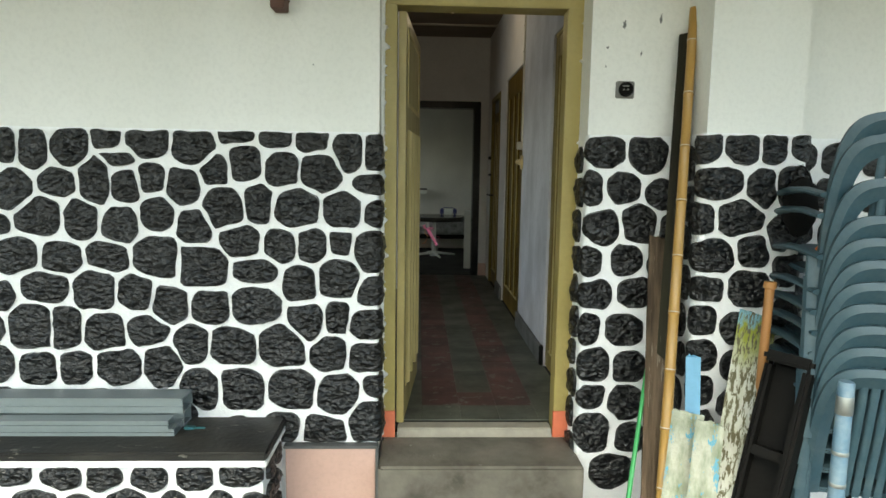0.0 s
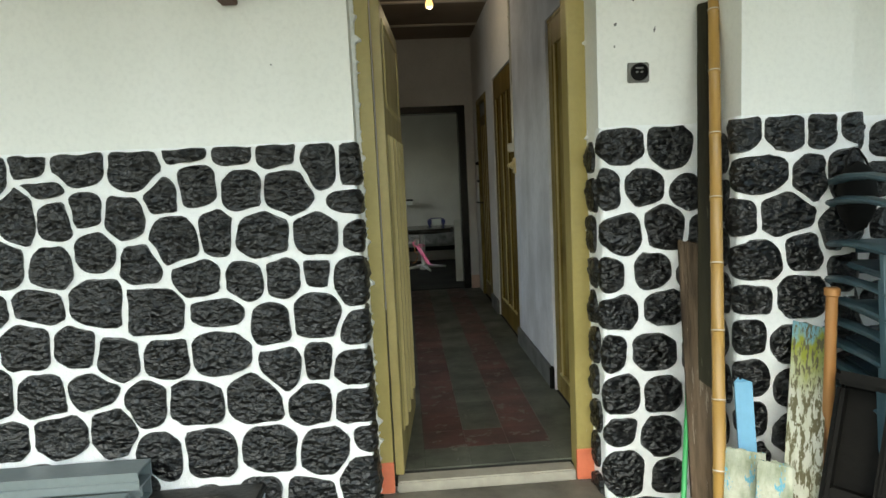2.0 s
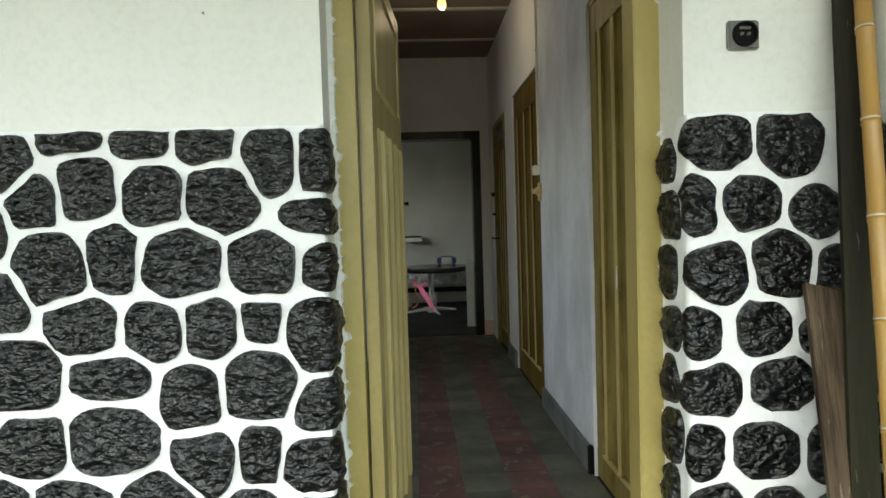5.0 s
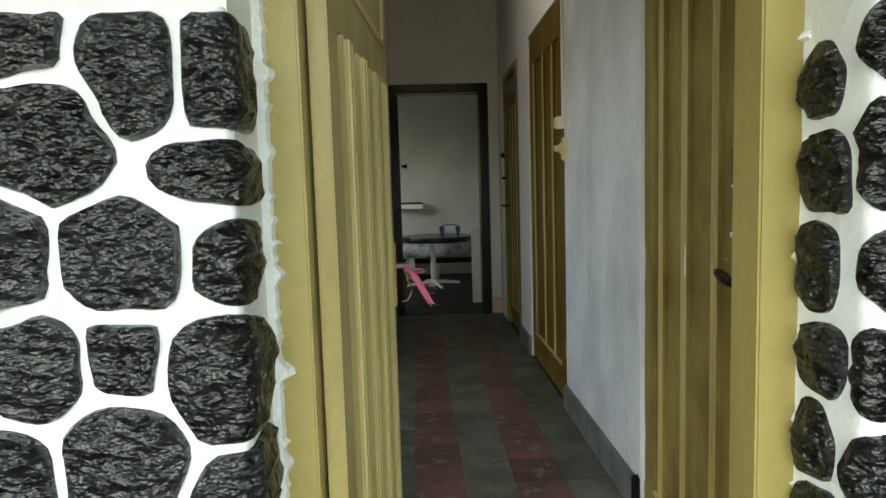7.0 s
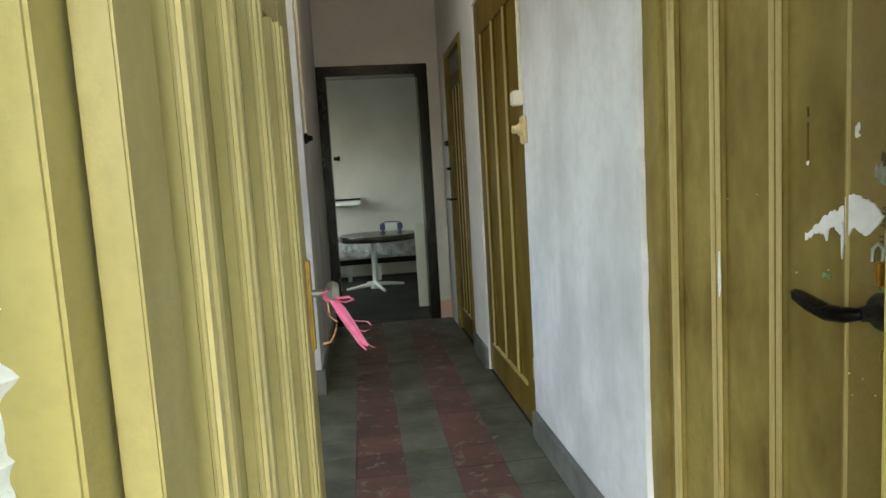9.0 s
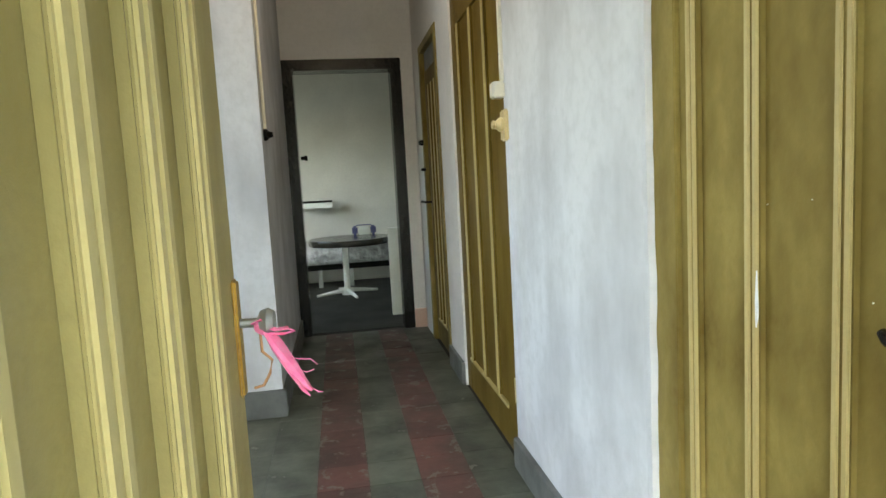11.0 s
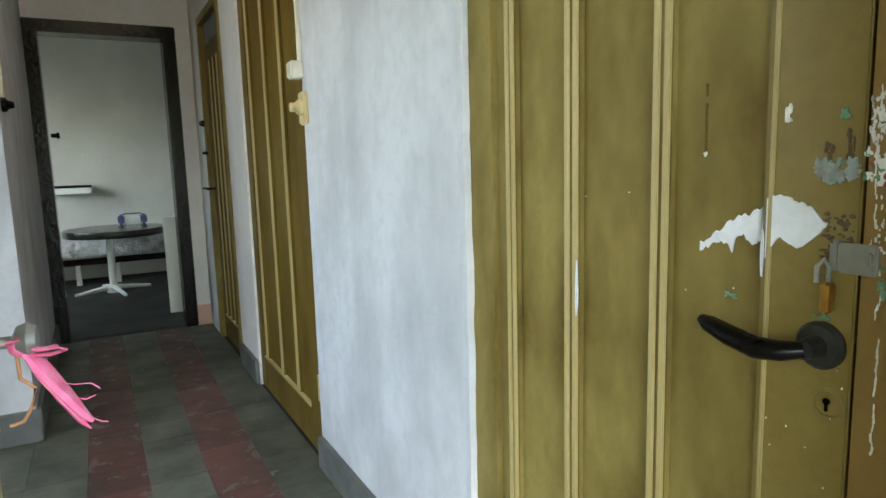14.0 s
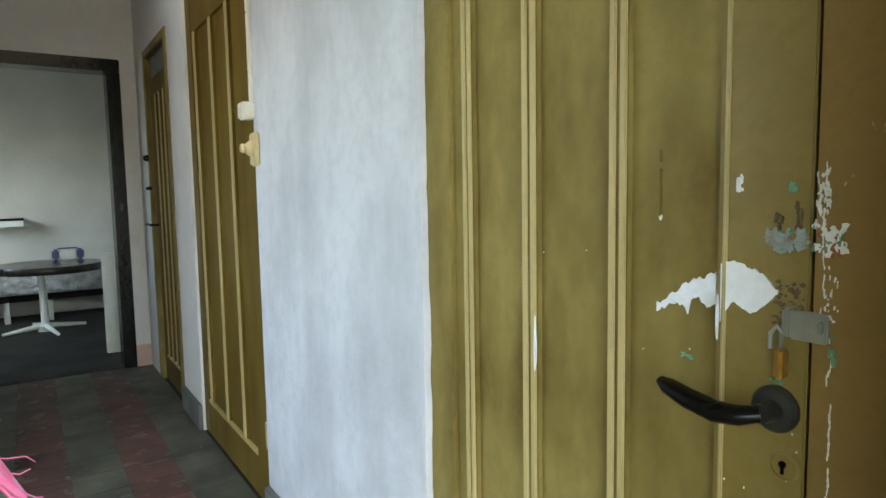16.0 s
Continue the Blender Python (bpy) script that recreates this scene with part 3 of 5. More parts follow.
def batten_door(name, label, m, width, height, stiles, battens, panel_z, mats, kind="", thick=0.04, proud=0.0):
    """A framed door whose recessed panel carries upright mouldings."""
    frame_mat, panel_mat, strip_mat = mats
    d = thing(name, label, "door", m, kind=kind)
    a, b = stiles
    for nm, lo, hi in (("stile", (0, 0, 0.006), (a, thick, height)), ("stile", (width - b, 0, 0.006), (width, thick, height)), ("bottom_rail", (a, 0.001, 0.006), (width - b, thick - 0.001, panel_z[0])), ("top_rail", (a, 0.001, panel_z[1]), (width - b, thick - 0.001, height))):
        bm = bmesh.new()
        box(bm, lo, hi, 0.0025)
        part(nm, bm, frame_mat, d)
    bm = bmesh.new()
    box(bm, (a - 0.004, 0.012, panel_z[0] - 0.004), (width - b + 0.004, thick - 0.012, panel_z[1] + 0.004))
    part("panel", bm, panel_mat, d)
    for x, w in battens:
        bm = bmesh.new()
        box(bm, (x - w * 0.42, -0.001 - proud * 0.5, panel_z[0]), (x + w * 0.42, 0.014, panel_z[1]), 0.003)
        bt = part("batten", bm, panel_mat, d)
        off, half = (0.25, 0.205) if proud else (0.28, 0.17)
        # ridges take the lighter strip_mat, so their bright lines are partly colour
        for k in (-off, off):
            bm = bmesh.new()
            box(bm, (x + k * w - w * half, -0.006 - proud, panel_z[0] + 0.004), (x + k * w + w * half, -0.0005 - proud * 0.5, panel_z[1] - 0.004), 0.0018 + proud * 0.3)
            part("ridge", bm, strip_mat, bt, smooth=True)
    bm = bmesh.new()
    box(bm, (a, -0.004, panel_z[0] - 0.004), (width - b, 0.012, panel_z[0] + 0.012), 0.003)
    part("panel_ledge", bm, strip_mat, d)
    return d


# open entrance leaf, hinged at the jamb, swung into the hall
LEAF = pose(0.046, 3.285, 0, 0, 0, 85.5)
leaf = batten_door("door_1", "open ochre panelled entrance door with upright mouldings", LEAF, 0.83, 1.985, (0.085, 0.105), [(0.137, 0.06), (0.307, 0.06), (0.477, 0.06), (0.65, 0.06)], (0.17, 1.455), (OCHRE_LEAF, OCHRE_LEAF, LEAF_EDGE), "structure", thick=0.036, proud=0.012)
bm = bmesh.new()
for lo, hi in (((0.085, -0.004, 1.56), (0.11, 0.01, 1.93)), ((0.72, -0.004, 1.56), (0.745, 0.01, 1.93)), ((0.085, -0.004, 1.905), (0.745, 0.01, 1.93)), ((0.085, -0.004, 1.56), (0.745, 0.01, 1.585))):
    box(bm, lo, hi, 0.003)
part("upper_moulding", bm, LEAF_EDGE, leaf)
bm = bmesh.new()
box(bm, (0.798, -0.008, 0.80), (0.826, 0.002, 1.0), 0.004)
plate = part("handle_plate", bm, BRASS, leaf, "worn brass handle plate")
bm = bmesh.new()
lathe(bm, [(0.008, 0), (0.008, 0.03), (0.02, 0.036), (0.024, 0.048), (0.018, 0.058)], 18, pose(0.812, -0.006, 0.925, 90, 0, 0))
part("knob", bm, STEEL, plate, "round steel knob", smooth=True)

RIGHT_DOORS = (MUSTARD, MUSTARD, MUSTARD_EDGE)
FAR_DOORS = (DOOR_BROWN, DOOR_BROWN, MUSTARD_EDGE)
# closed door beside the entrance, seen nearest
side = batten_door("door_2", "closed mustard brown side door with padlock, scuffed paint", pose(RIGHT + 0.012, 4.262, 0, 0, 0, -90), 0.787, 2.08, (0.10, 0.11), [(0.163, 0.030), (0.336, 0.036), (0.523, 0.034)], (0.12, 1.95), RIGHT_DOORS, "structure")
bm = bmesh.new()
box(bm, (0.677, -0.0015, 0.01), (0.787, 0.012, 2.075), 0.002)
part("lock_stile_face", bm, STILE_BROWN, side)
bm = bmesh.new()
box(bm, (0.686, -0.006, 0.02), (0.691, 0.0, 2.06), 0.0015)
part("stile_bead", bm, MUSTARD_EDGE, side)
bm = bmesh.new()
box(bm, (0.791, -0.004, 0.0), (0.9, 0.1, 2.1), 0.003)
part("jamb", bm, RED_BROWN, side, "worn red-brown jamb with flaking paint")
bm = bmesh.new()
box(bm, (0.0, -0.003, 2.082), (0.9, 0.1, 2.12), 0.003)
part("head", bm, MUSTARD, side)


def side_at(y, z, d=0.0):
    """A place on the near side door: metres along the passage and up, d out from its face."""
    return Vector((RIGHT + 0.012 - d, y, z))


def local(ob, bm):
    bmesh.ops.transform(bm, matrix=ob.matrix_basis.inverted(), verts=bm.verts)
    return bm


FACING = pose(0, 0, 0, 0, -90, 0)
bm = bmesh.new()
lathe(bm, [(0.027, 0), (0.027, 0.005), (0.023, 0.010), (0.013, 0.012), (0.011, 0.035)], 28, Matrix.Translation(side_at(3.507, 0.932, 0.001)) @ FACING)
rose = part("handle_rose", local(side, bm), TARNISH, side, "tarnished dark round rose", smooth=True)
bm = bmesh.new()
sweep(bm, [side_at(3.507, 0.932, 0.034), side_at(3.525, 0.928, 0.045), side_at(3.55, 0.926, 0.05), side_at(3.585, 0.932, 0.051), side_at(3.615, 0.94, 0.05), side_at(3.628, 0.944, 0.048)], [0.011, 0.0145, 0.016, 0.015, 0.0125, 0.007], 16, 0.8)
part("lever", local(side, bm), BLACK_PLASTIC, rose, "glossy black lever handle", smooth=True)
bm = bmesh.new()
lathe(bm, [(0.017, 0), (0.017, 0.002), (0.0145, 0.003), (0.0135, 0.0012), (0.004, 0.0012)], 26, Matrix.Translation(side_at(3.496, 0.868, 0.001)) @ FACING)
esc = part("escutcheon", local(side, bm), STILE_BROWN, side, "painted-over round keyhole plate", smooth=True)
bm = bmesh.new()
lathe(bm, [(0.004, 0), (0.004, 0.002)], 12, Matrix.Translation(side_at(3.496, 0.871, 0.005)) @ FACING)
box(bm, (RIGHT + 0.012 - 0.007, 3.4945, 0.860), (RIGHT + 0.012 - 0.005, 3.4975, 0.870))
part("keyhole", local(side, bm), BLACK_PLASTIC, esc)
bm = bmesh.new()
box(bm, (RIGHT + 0.002, 3.452, 1.016), (RIGHT + 0.0125, 3.492, 1.048), 0.002)
box(bm, (RIGHT - 0.004, 3.455, 1.027), (RIGHT + 0.004, 3.461, 1.041), 0.002)
box(bm, (RIGHT + 0.000, 3.488, 1.018), (RIGHT + 0.0128, 3.5, 1.05), 0.003)
part("hasp", local(side, bm), STEEL, side, "grey steel hasp")
bm = bmesh.new()
sweep(bm, [side_at(3.497, 1.005, 0.014), side_at(3.497, 1.022, 0.014), side_at(3.5, 1.03, 0.018), side_at(3.505, 1.022, 0.022), side_at(3.505, 1.005, 0.022)], 0.0028, 8)
part("shackle", local(side, bm), STEEL, side, "steel padlock shackle", smooth=True)
bm = bmesh.new()
box(bm, (RIGHT - 0.014, 3.490, 0.972), (RIGHT + 0.004, 3.5, 1.006), 0.003)
part("padlock_body", local(side, bm), BRASS, side, "small brass padlock")


def flake(bm, y, z, w, h, d, rnd, n=14, rag=0.35):
    """A thin ragged scrap lying on the door face."""
    top, base = [], []
    for k in range(n):
        a = k * math.tau / n
        r = 1 + rnd.uniform(-rag, rag)
        top.append(bm.verts.new(side_at(y + w * r * math.cos(a), z + h * r * math.sin(a), d)))
        base.append(bm.verts.new(side_at(y + w * r * math.cos(a), z + h * r * math.sin(a), d - 0.0025)))
    bm.faces.new(top)
    for k in range(n):
        bm.faces.new((top[k], top[(k + 1) % n], base[(k + 1) % n], base[k]))


def sheet_scrap(bm, outline, d):
    top = [bm.verts.new(side_at(y, z, d)) for y, z in outline]
    base = [bm.verts.new(side_at(y, z, d - 0.0025)) for y, z in outline]
    bm.faces.new(top)
    for k in range(len(top)):
        q = (k + 1) % len(top)
        bm.faces.new((top[k], top[q], base[q], base[k]))


def torn(bm, top, bottom, d, rnd, rag=0.002):
    """A torn scrap between an upper and a lower edge, both ragged."""
    def along(edge, n=22):
        out = []
        for k in range(n + 1):
            y = edge[0][0] + (edge[-1][0] - edge[0][0]) * k / n
            a, b = next((p, q) for p, q in zip(edge, edge[1:]) if (p[0] - y) * (q[0] - y) <= 1e-12)
            z = a[1] + (b[1] - a[1]) * (y - a[0]) / (b[0] - a[0])
            out.append((y, z + rnd.uniform(-rag, rag)))
        return out
    sheet_scrap(bm, along(top) + along(bottom)[::-1], d)


rnd = random.Random(11)
bm = bmesh.new()
torn(bm, ((3.578, 1.091), (3.561, 1.096), (3.530, 1.085), (3.508, 1.067)), ((3.578, 1.022), (3.574, 1.024), (3.571, 1.038), (3.562, 1.047), (3.549, 1.040), (3.535, 1.035), (3.521, 1.051), (3.508, 1.063)), 0.0042, rnd)
part("paper_scrap", local(side, bm), PAPER, side, "torn white paper scrap")
bm = bmesh.new()
torn(bm, ((3.592, 1.077), (3.610, 1.070), (3.636, 1.060), (3.654, 1.044), (3.680, 1.028)), ((3.592, 1.040), (3.600, 1.034), (3.607, 1.034), (3.617, 1.046), (3.628, 1.040), (3.632, 1.021), (3.640, 1.030), (3.653, 1.032), (3.668, 1.024), (3.680, 1.018)), -0.0085, rnd, 0.003)
part("paper_scrap", local(side, bm), PAPER, side, "torn white paper scrap")
bm = bmesh.new()
flake(bm, 3.5795, 1.028, 0.0018, 0.030, 0.008, rnd, 10, 0.2)
flake(bm, 3.908, 0.925, 0.0025, 0.042, 0.008, rnd, 12, 0.3)
part("white_scratch", local(side, bm), PAPER, side, "white scratch on a moulding")


def scuffs(name, label, mat, patches):
    """Ragged flecks strewn over upright patches of the side door: y and z ranges, number, size, tallness."""
    bm = bmesh.new()
    for y0, y1, z0, z1, count, size, tall in patches:
        for _ in range(count):
            y, z = rnd.uniform(y0, y1), rnd.uniform(z0, z1)
            d = 0.0052 if y < 3.4745 else (0.0030 if y < 3.584 else -0.0096)
            flake(bm, y, z, size * rnd.uniform(0.35, 1.2), size * tall * rnd.uniform(0.35, 1.3), d + rnd.uniform(0, 0.0008), rnd, 9, 0.5)
    part(name, local(side, bm), mat, side, label)


def crack(name, label, mat, y, z0, z1, wander, size, seed):
    """A thin wandering line of lifted paint."""
    bm = bmesh.new()
    n = int((z1 - z0) / 0.005)
    for k in range(n):
        z = z0 + (z1 - z0) * k / n
        yy = y + wander * noise.noise(Vector((z * 18, seed, 0))) + wander * 0.4 * noise.noise(Vector((z * 70, seed, 3)))
        if noise.noise(Vector((z * 40, seed, 8))) > -0.25:
            flake(bm, yy, z, size * rnd.uniform(0.5, 1.4), 0.0034, 0.0052 if yy < 3.4745 else (0.003 if yy < 3.584 else -0.0096), rnd, 7, 0.4)
    part(name, local(side, bm), mat, side, label)


PALE_SCAR = material("pale_scar_paint", (0.34, 0.39, 0.41), 0.6, (0.16, 0.13, 0.08), 0.8, 60, 90, 0.3)
scuffs("hasp_scar", "pale scar of a lost hasp", PALE_SCAR, ((3.480, 3.522, 1.112, 1.134, 46, 0.0045, 0.9),))
scuffs("paint_flake", "bare flaked patches on the jamb", FILLER, ((3.440, 3.472, 1.110, 1.141, 34, 0.0034, 1.2), (3.456, 3.470, 1.142, 1.205, 40, 0.0014, 2.6), (3.444, 3.462, 1.02, 1.10, 20, 0.0012, 2.0)))
scuffs("paint_flake", "old green paint showing through", GREEN_CHIP, ((3.480, 3.524, 1.110, 1.140, 12, 0.0026, 1.0), (3.440, 3.474, 1.110, 1.150, 9, 0.0028, 1.3), (3.492, 3.499, 1.177, 1.185, 5, 0.003, 1.0), (3.446, 3.452, 0.995, 1.015, 7, 0.0022, 2.0), (3.447, 3.462, 1.022, 1.030, 6, 0.0022, 0.8), (3.500, 3.518, 0.962, 0.968, 8, 0.0026, 0.7), (3.62, 3.64, 0.962, 0.966, 6, 0.003, 0.6)))
scuffs("paint_flake", "old red paint showing through", RED_LEAD, ((3.444, 3.470, 1.110, 1.138, 9, 0.0024, 1.2),))
scuffs("dark_gouge", "dark gouged wood and grime", OLD_WOOD, ((3.479, 3.512, 1.048, 1.078, 34, 0.0026, 0.8), (3.485, 3.492, 1.137, 1.165, 10, 0.0018, 3.0), (3.506, 3.514, 1.137, 1.152, 8, 0.002, 2.0), (3.499, 3.514, 1.03, 1.045, 10, 0.003, 0.8)))
crack("paint_crack", "pale wandering crack in the jamb's paint", FILLER, 3.449, 0.83, 1.02, 0.007, 0.0009, 2)
crack("paint_crack", "pale wandering crack in the jamb's paint", FILLER, 3.461, 1.02, 1.21, 0.006, 0.0006, 5)
crack("drip_mark", "dark run of old paint", DOOR_BROWN, 3.677, 1.145, 1.235, 0.0015, 0.0014, 7)
scuffs("paint_flake", "pale pin scratches", FILLER, ((3.553, 3.562, 1.178, 1.195, 9, 0.002, 1.6), (3.674, 3.679, 1.137, 1.146, 4, 0.0016, 1.5), (3.48, 3.57, 0.75, 0.95, 8, 0.0009, 1.5), (3.62, 4.1, 0.75, 1.25, 5, 0.0006, 1.5)))

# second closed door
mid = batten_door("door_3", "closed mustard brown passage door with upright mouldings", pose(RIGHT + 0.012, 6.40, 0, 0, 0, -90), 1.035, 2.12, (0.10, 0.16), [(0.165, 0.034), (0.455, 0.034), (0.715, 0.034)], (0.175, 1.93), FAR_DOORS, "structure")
bm = bmesh.new()
for z in (0.25, 1.85):
    rod(bm, (1.022, -0.006, z), (1.022, -0.006, z + 0.1), 0.007, seg=10)
part("hinge", bm, MUSTARD_EDGE, mid)
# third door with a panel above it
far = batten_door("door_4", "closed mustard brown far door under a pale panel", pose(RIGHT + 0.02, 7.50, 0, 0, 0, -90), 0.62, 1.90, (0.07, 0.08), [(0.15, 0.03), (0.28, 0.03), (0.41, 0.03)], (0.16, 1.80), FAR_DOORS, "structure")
for lo, hi in (((-0.06, -0.03, 0), (0.0, 0.1, 2.08)), ((0.62, -0.03, 0), (0.68, 0.1, 2.08)), ((0.0, -0.03, 2.03), (0.62, 0.1, 2.08))):
    bm = bmesh.new()
    box(bm, lo, hi, 0.004)
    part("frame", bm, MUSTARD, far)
bm = bmesh.new()
box(bm, (0.0, 0.004, 1.905), (0.62, 0.03, 2.03), 0.002)
part("overpanel", bm, SKIRTING, far, "pale grey panel over the door")
for x, z, s in ((-0.03, 1.42, 0.02), (0.02, 1.23, 0.012)):
    bm = bmesh.new()
    lathe(bm, [(s, 0), (s, 0.014), (s * 0.8, 0.03), (s * 0.3, 0.036)], 16, pose(x, -0.028, z, 90, 0, 0))
    part("knob", bm, BLACK_PLASTIC, far, "black round knob", smooth=True)
bm = bmesh.new()
sweep(bm, [(0.03, 0.0, 1.0), (0.03, -0.05, 1.0), (-0.03, -0.06, 1.005), (-0.06, -0.06, 1.0)], 0.008, 10)
part("lever", bm, BLACK_PLASTIC, far, "black lever handle", smooth=True)

# kitchen doorway
kd = thing("kitchen_door_frame", "black glossy painted kitchen door frame", "door frame", kind="structure")
for lo, hi in (((-0.052, 7.925, 0), (0.03, 8.11, 2.01)), ((0.757, 7.925, 0), (0.839, 8.11, 2.01)), ((-0.052, 7.925, 2.01), (0.839, 8.11, 2.09))):
    bm = bmesh.new()
    box(bm, lo, hi, 0.006)
    part("frame_member", bm, BLACK_GLOSS, kd)
bm = bmesh.new()
lathe(bm, [(0.014, 0), (0.014, 0.03), (0.022, 0.034), (0.018, 0.05)], 14, pose(0.045, 8.0, 1.37, 0, 90, 0))
part("catch", bm, BLACK_GLOSS, kd, smooth=True)

# ---- skirting, conduit and switches ----
bm = bmesh.new()
box(bm, (RIGHT - 0.022, 4.285, 0), (RIGHT + 0.002, 5.352, 0.122), 0.004)
sk = tagged(part("baseboard", bm, SKIRTING), "grey cement skirting along the white wall", "baseboard", "", "structure")
bm = bmesh.new()
box(bm, (RIGHT - 0.026, 4.262, 0), (RIGHT + 0.006, 4.284, 0.135), 0.006)
tagged(part("baseboard_end", bm, SOOT), "blackened end of the skirting", "baseboard", "", "structure")
for nm, lo, hi, mt in (("baseboard_far", (RIGHT - 0.02, 6.405, 0), (RIGHT + 0.002, 6.815, 0.13), SKIRTING), ("baseboard_pillar", (0.841, 7.92, 0), (RIGHT + 0.002, 7.942, 0.15), PINK_TILE), ("baseboard_left", (LEFT - 0.002, 6.25, 0), (LEFT + 0.018, 7.92, 0.14), SKIRTING), ("baseboard_hall", (-1.6, 6.208, 0), (LEFT + 0.018, 6.232, 0.14), SKIRTING)):
    bm = bmesh.new()
    box(bm, lo, hi, 0.004)
    tagged(part(nm, bm, mt), "cement skirting at the foot of the wall", "baseboard", "", "structure")
# uneven plaster lip over the side door's edge
bm = bmesh.new()
prev = None
for k in range(80):
    z = 0.135 + k * 0.0245
    w = 0.004 + 0.012 * abs(noise.noise(Vector((z * 5, 1, 4)))) + 0.004 * noise.noise(Vector((z * 30, 2, 4)))
    row = [bm.verts.new((RIGHT - 0.001, 4.275, z)), bm.verts.new((RIGHT - 0.005, 4.262, z)), bm.verts.new((RIGHT - 0.004, 4.25 - w * 0.6, z)), bm.verts.new((RIGHT + 0.011, 4.25 - w, z))]
    if prev:
        for j in range(3):
            bm.faces.new((prev[j], prev[j + 1], row[j + 1], row[j]))
    prev = row
tagged(part("plaster_lip", bm, LIMEWASH, smooth=True), "uneven plaster lip beside the door", "trim", "", "structure")

wire = thing("switch_conduit", "ivory conduit with a small white switch box", "conduit")
bm = bmesh.new()
box(bm, (RIGHT - 0.014, 5.342, 1.50), (RIGHT + 0.002, 5.362, CEIL_Z - 0.002), 0.003)
part("conduit", bm, IVORY, wire)
bm = bmesh.new()
box(bm, (RIGHT - 0.045, 5.335, 1.44), (RIGHT + 0.002, 5.395, 1.50), 0.006)
part("switch_box", bm, IVORY, wire)
for z in (1.6, 1.8, 2.0, 2.2, 2.4):
    bm = bmesh.new()
    rod(bm, (RIGHT - 0.012, 5.352, z), (RIGHT - 0.017, 5.352, z), 0.003, seg=8)
    part("clip", bm, SOOT, wire)
old = thing("wall_socket", "old cream bakelite socket with a round knob", "socket")
bm = bmesh.new()
box(bm, (RIGHT - 0.016, 5.30, 1.28), (RIGHT + 0.002, 5.372, 1.395), 0.006)
part("backplate", bm, CREAM, old)
bm = bmesh.new()
lathe(bm, [(0.026, 0), (0.026, 0.014), (0.02, 0.02), (0.014, 0.03), (0.017, 0.034), (0.014, 0.042)], 18, Matrix.Translation((RIGHT - 0.014, 5.335, 1.34)) @ FACING)
part("knob", bm, CREAM, old, smooth=True)
bm = bmesh.new()
rod(bm, (LEFT + 0.008, 6.33, 1.45), (LEFT + 0.008, 6.33, CEIL_Z - 0.002), 0.008, seg=10)
cond = thing("left_conduit", "pale conduit running down to a black switch", "conduit")
part("conduit", bm, IVORY, cond)
bm = bmesh.new()
lathe(bm, [(0.03, 0), (0.03, 0.015), (0.018, 0.025), (0.012, 0.045)], 16, pose(LEFT, 6.33, 1.42, 0, 90, 0))
part("switch", bm, BLACK_PLASTIC, cond, "round black switch", smooth=True)

# lamp
lamp = thing("ceiling_bulb", "bare glowing bulb in a black ceiling holder", "lamp", pose(0.375, 5.65, 0))
bm = bmesh.new()
lathe(bm, [(0.045, CEIL_Z - 0.02), (0.045, CEIL_Z), ], 20)
lathe(bm, [(0.022, 2.63), (0.026, 2.65), (0.026, 2.70), (0.012, 2.72), (0.012, CEIL_Z - 0.018)], 18)
part("holder", bm, BLACK_PLASTIC, lamp, smooth=True)
bm = bmesh.new()
lathe(bm, [(0.004, 2.548), (0.018, 2.553), (0.028, 2.567), (0.03, 2.585), (0.024, 2.61), (0.014, 2.635)], 18)
b = part("bulb", bm, bulb_glass, lamp, smooth=True)
b.visible_shadow = False

# ---- front wall fittings ----
soc = thing("outdoor_socket", "square grey outdoor wall socket with dark round face", "socket")
bm = bmesh.new()
box(bm, (0.972, 3.066, 1.584), (1.054, 3.08, 1.658), 0.004)
part("plate", bm, OUTLET, soc)
bm = bmesh.new()
lathe(bm, [(0.032, 0), (0.032, 0.012), (0.027, 0.012), (0.025, 0.002)], 24, pose(1.014, 3.067, 1.622, 90, 0, 0))
part("rim", bm, SOOT, soc, smooth=True)
bm = bmesh.new()
for dx in (-0.009, 0.009):
    rod(bm, (1.014 + dx, 3.067, 1.622), (1.014 + dx, 3.058, 1.622), 0.004, seg=8)
box(bm, (1.0, 3.058, 1.634), (1.028, 3.066, 1.64), 0.001)
part("contact", bm, OUTLET, soc)
bm = bmesh.new()
box(bm, (-0.511, 2.98, 1.912), (-0.452, 3.08, 2.5), 0.004)
box(bm, (-0.517, 2.97, 1.955), (-0.446, 3.08, 1.965), 0.003)
br = tagged(part("wall_bracket", bm, BROWN_WOOD), "dark brown wooden bracket fixed to the wall", "bracket")

rnd = random.Random(21)
for x, z, w, h in ((0.93, 1.80, 0.006, 0.008), (1.08, 1.78, 0.004, 0.012), (1.0, 1.90, 0.009, 0.02), (1.16, 1.93, 0.006, 0.02), (0.925, 1.72, 0.003, 0.006), (-0.35, 1.7, 0.004, 0.003)):
    bm = bmesh.new()
    top, base = [], []
    for k in range(12):
        a, r = k * math.tau / 12, rnd.uniform(0.4, 1.3)
        top.append(bm.verts.new((x + w * r * math.cos(a), 3.0762, z + h * r * math.sin(a))))
        base.append(bm.verts.new((top[-1].co.x, 3.0785, top[-1].co.z)))
    bm.faces.new(top)
    for k in range(12):
        bm.faces.new((top[k], top[(k + 1) % 12], base[(k + 1) % 12], base[k]))
    part("chipped_spot", bm, SKIRTING, bpy.data.objects["wall_front"])

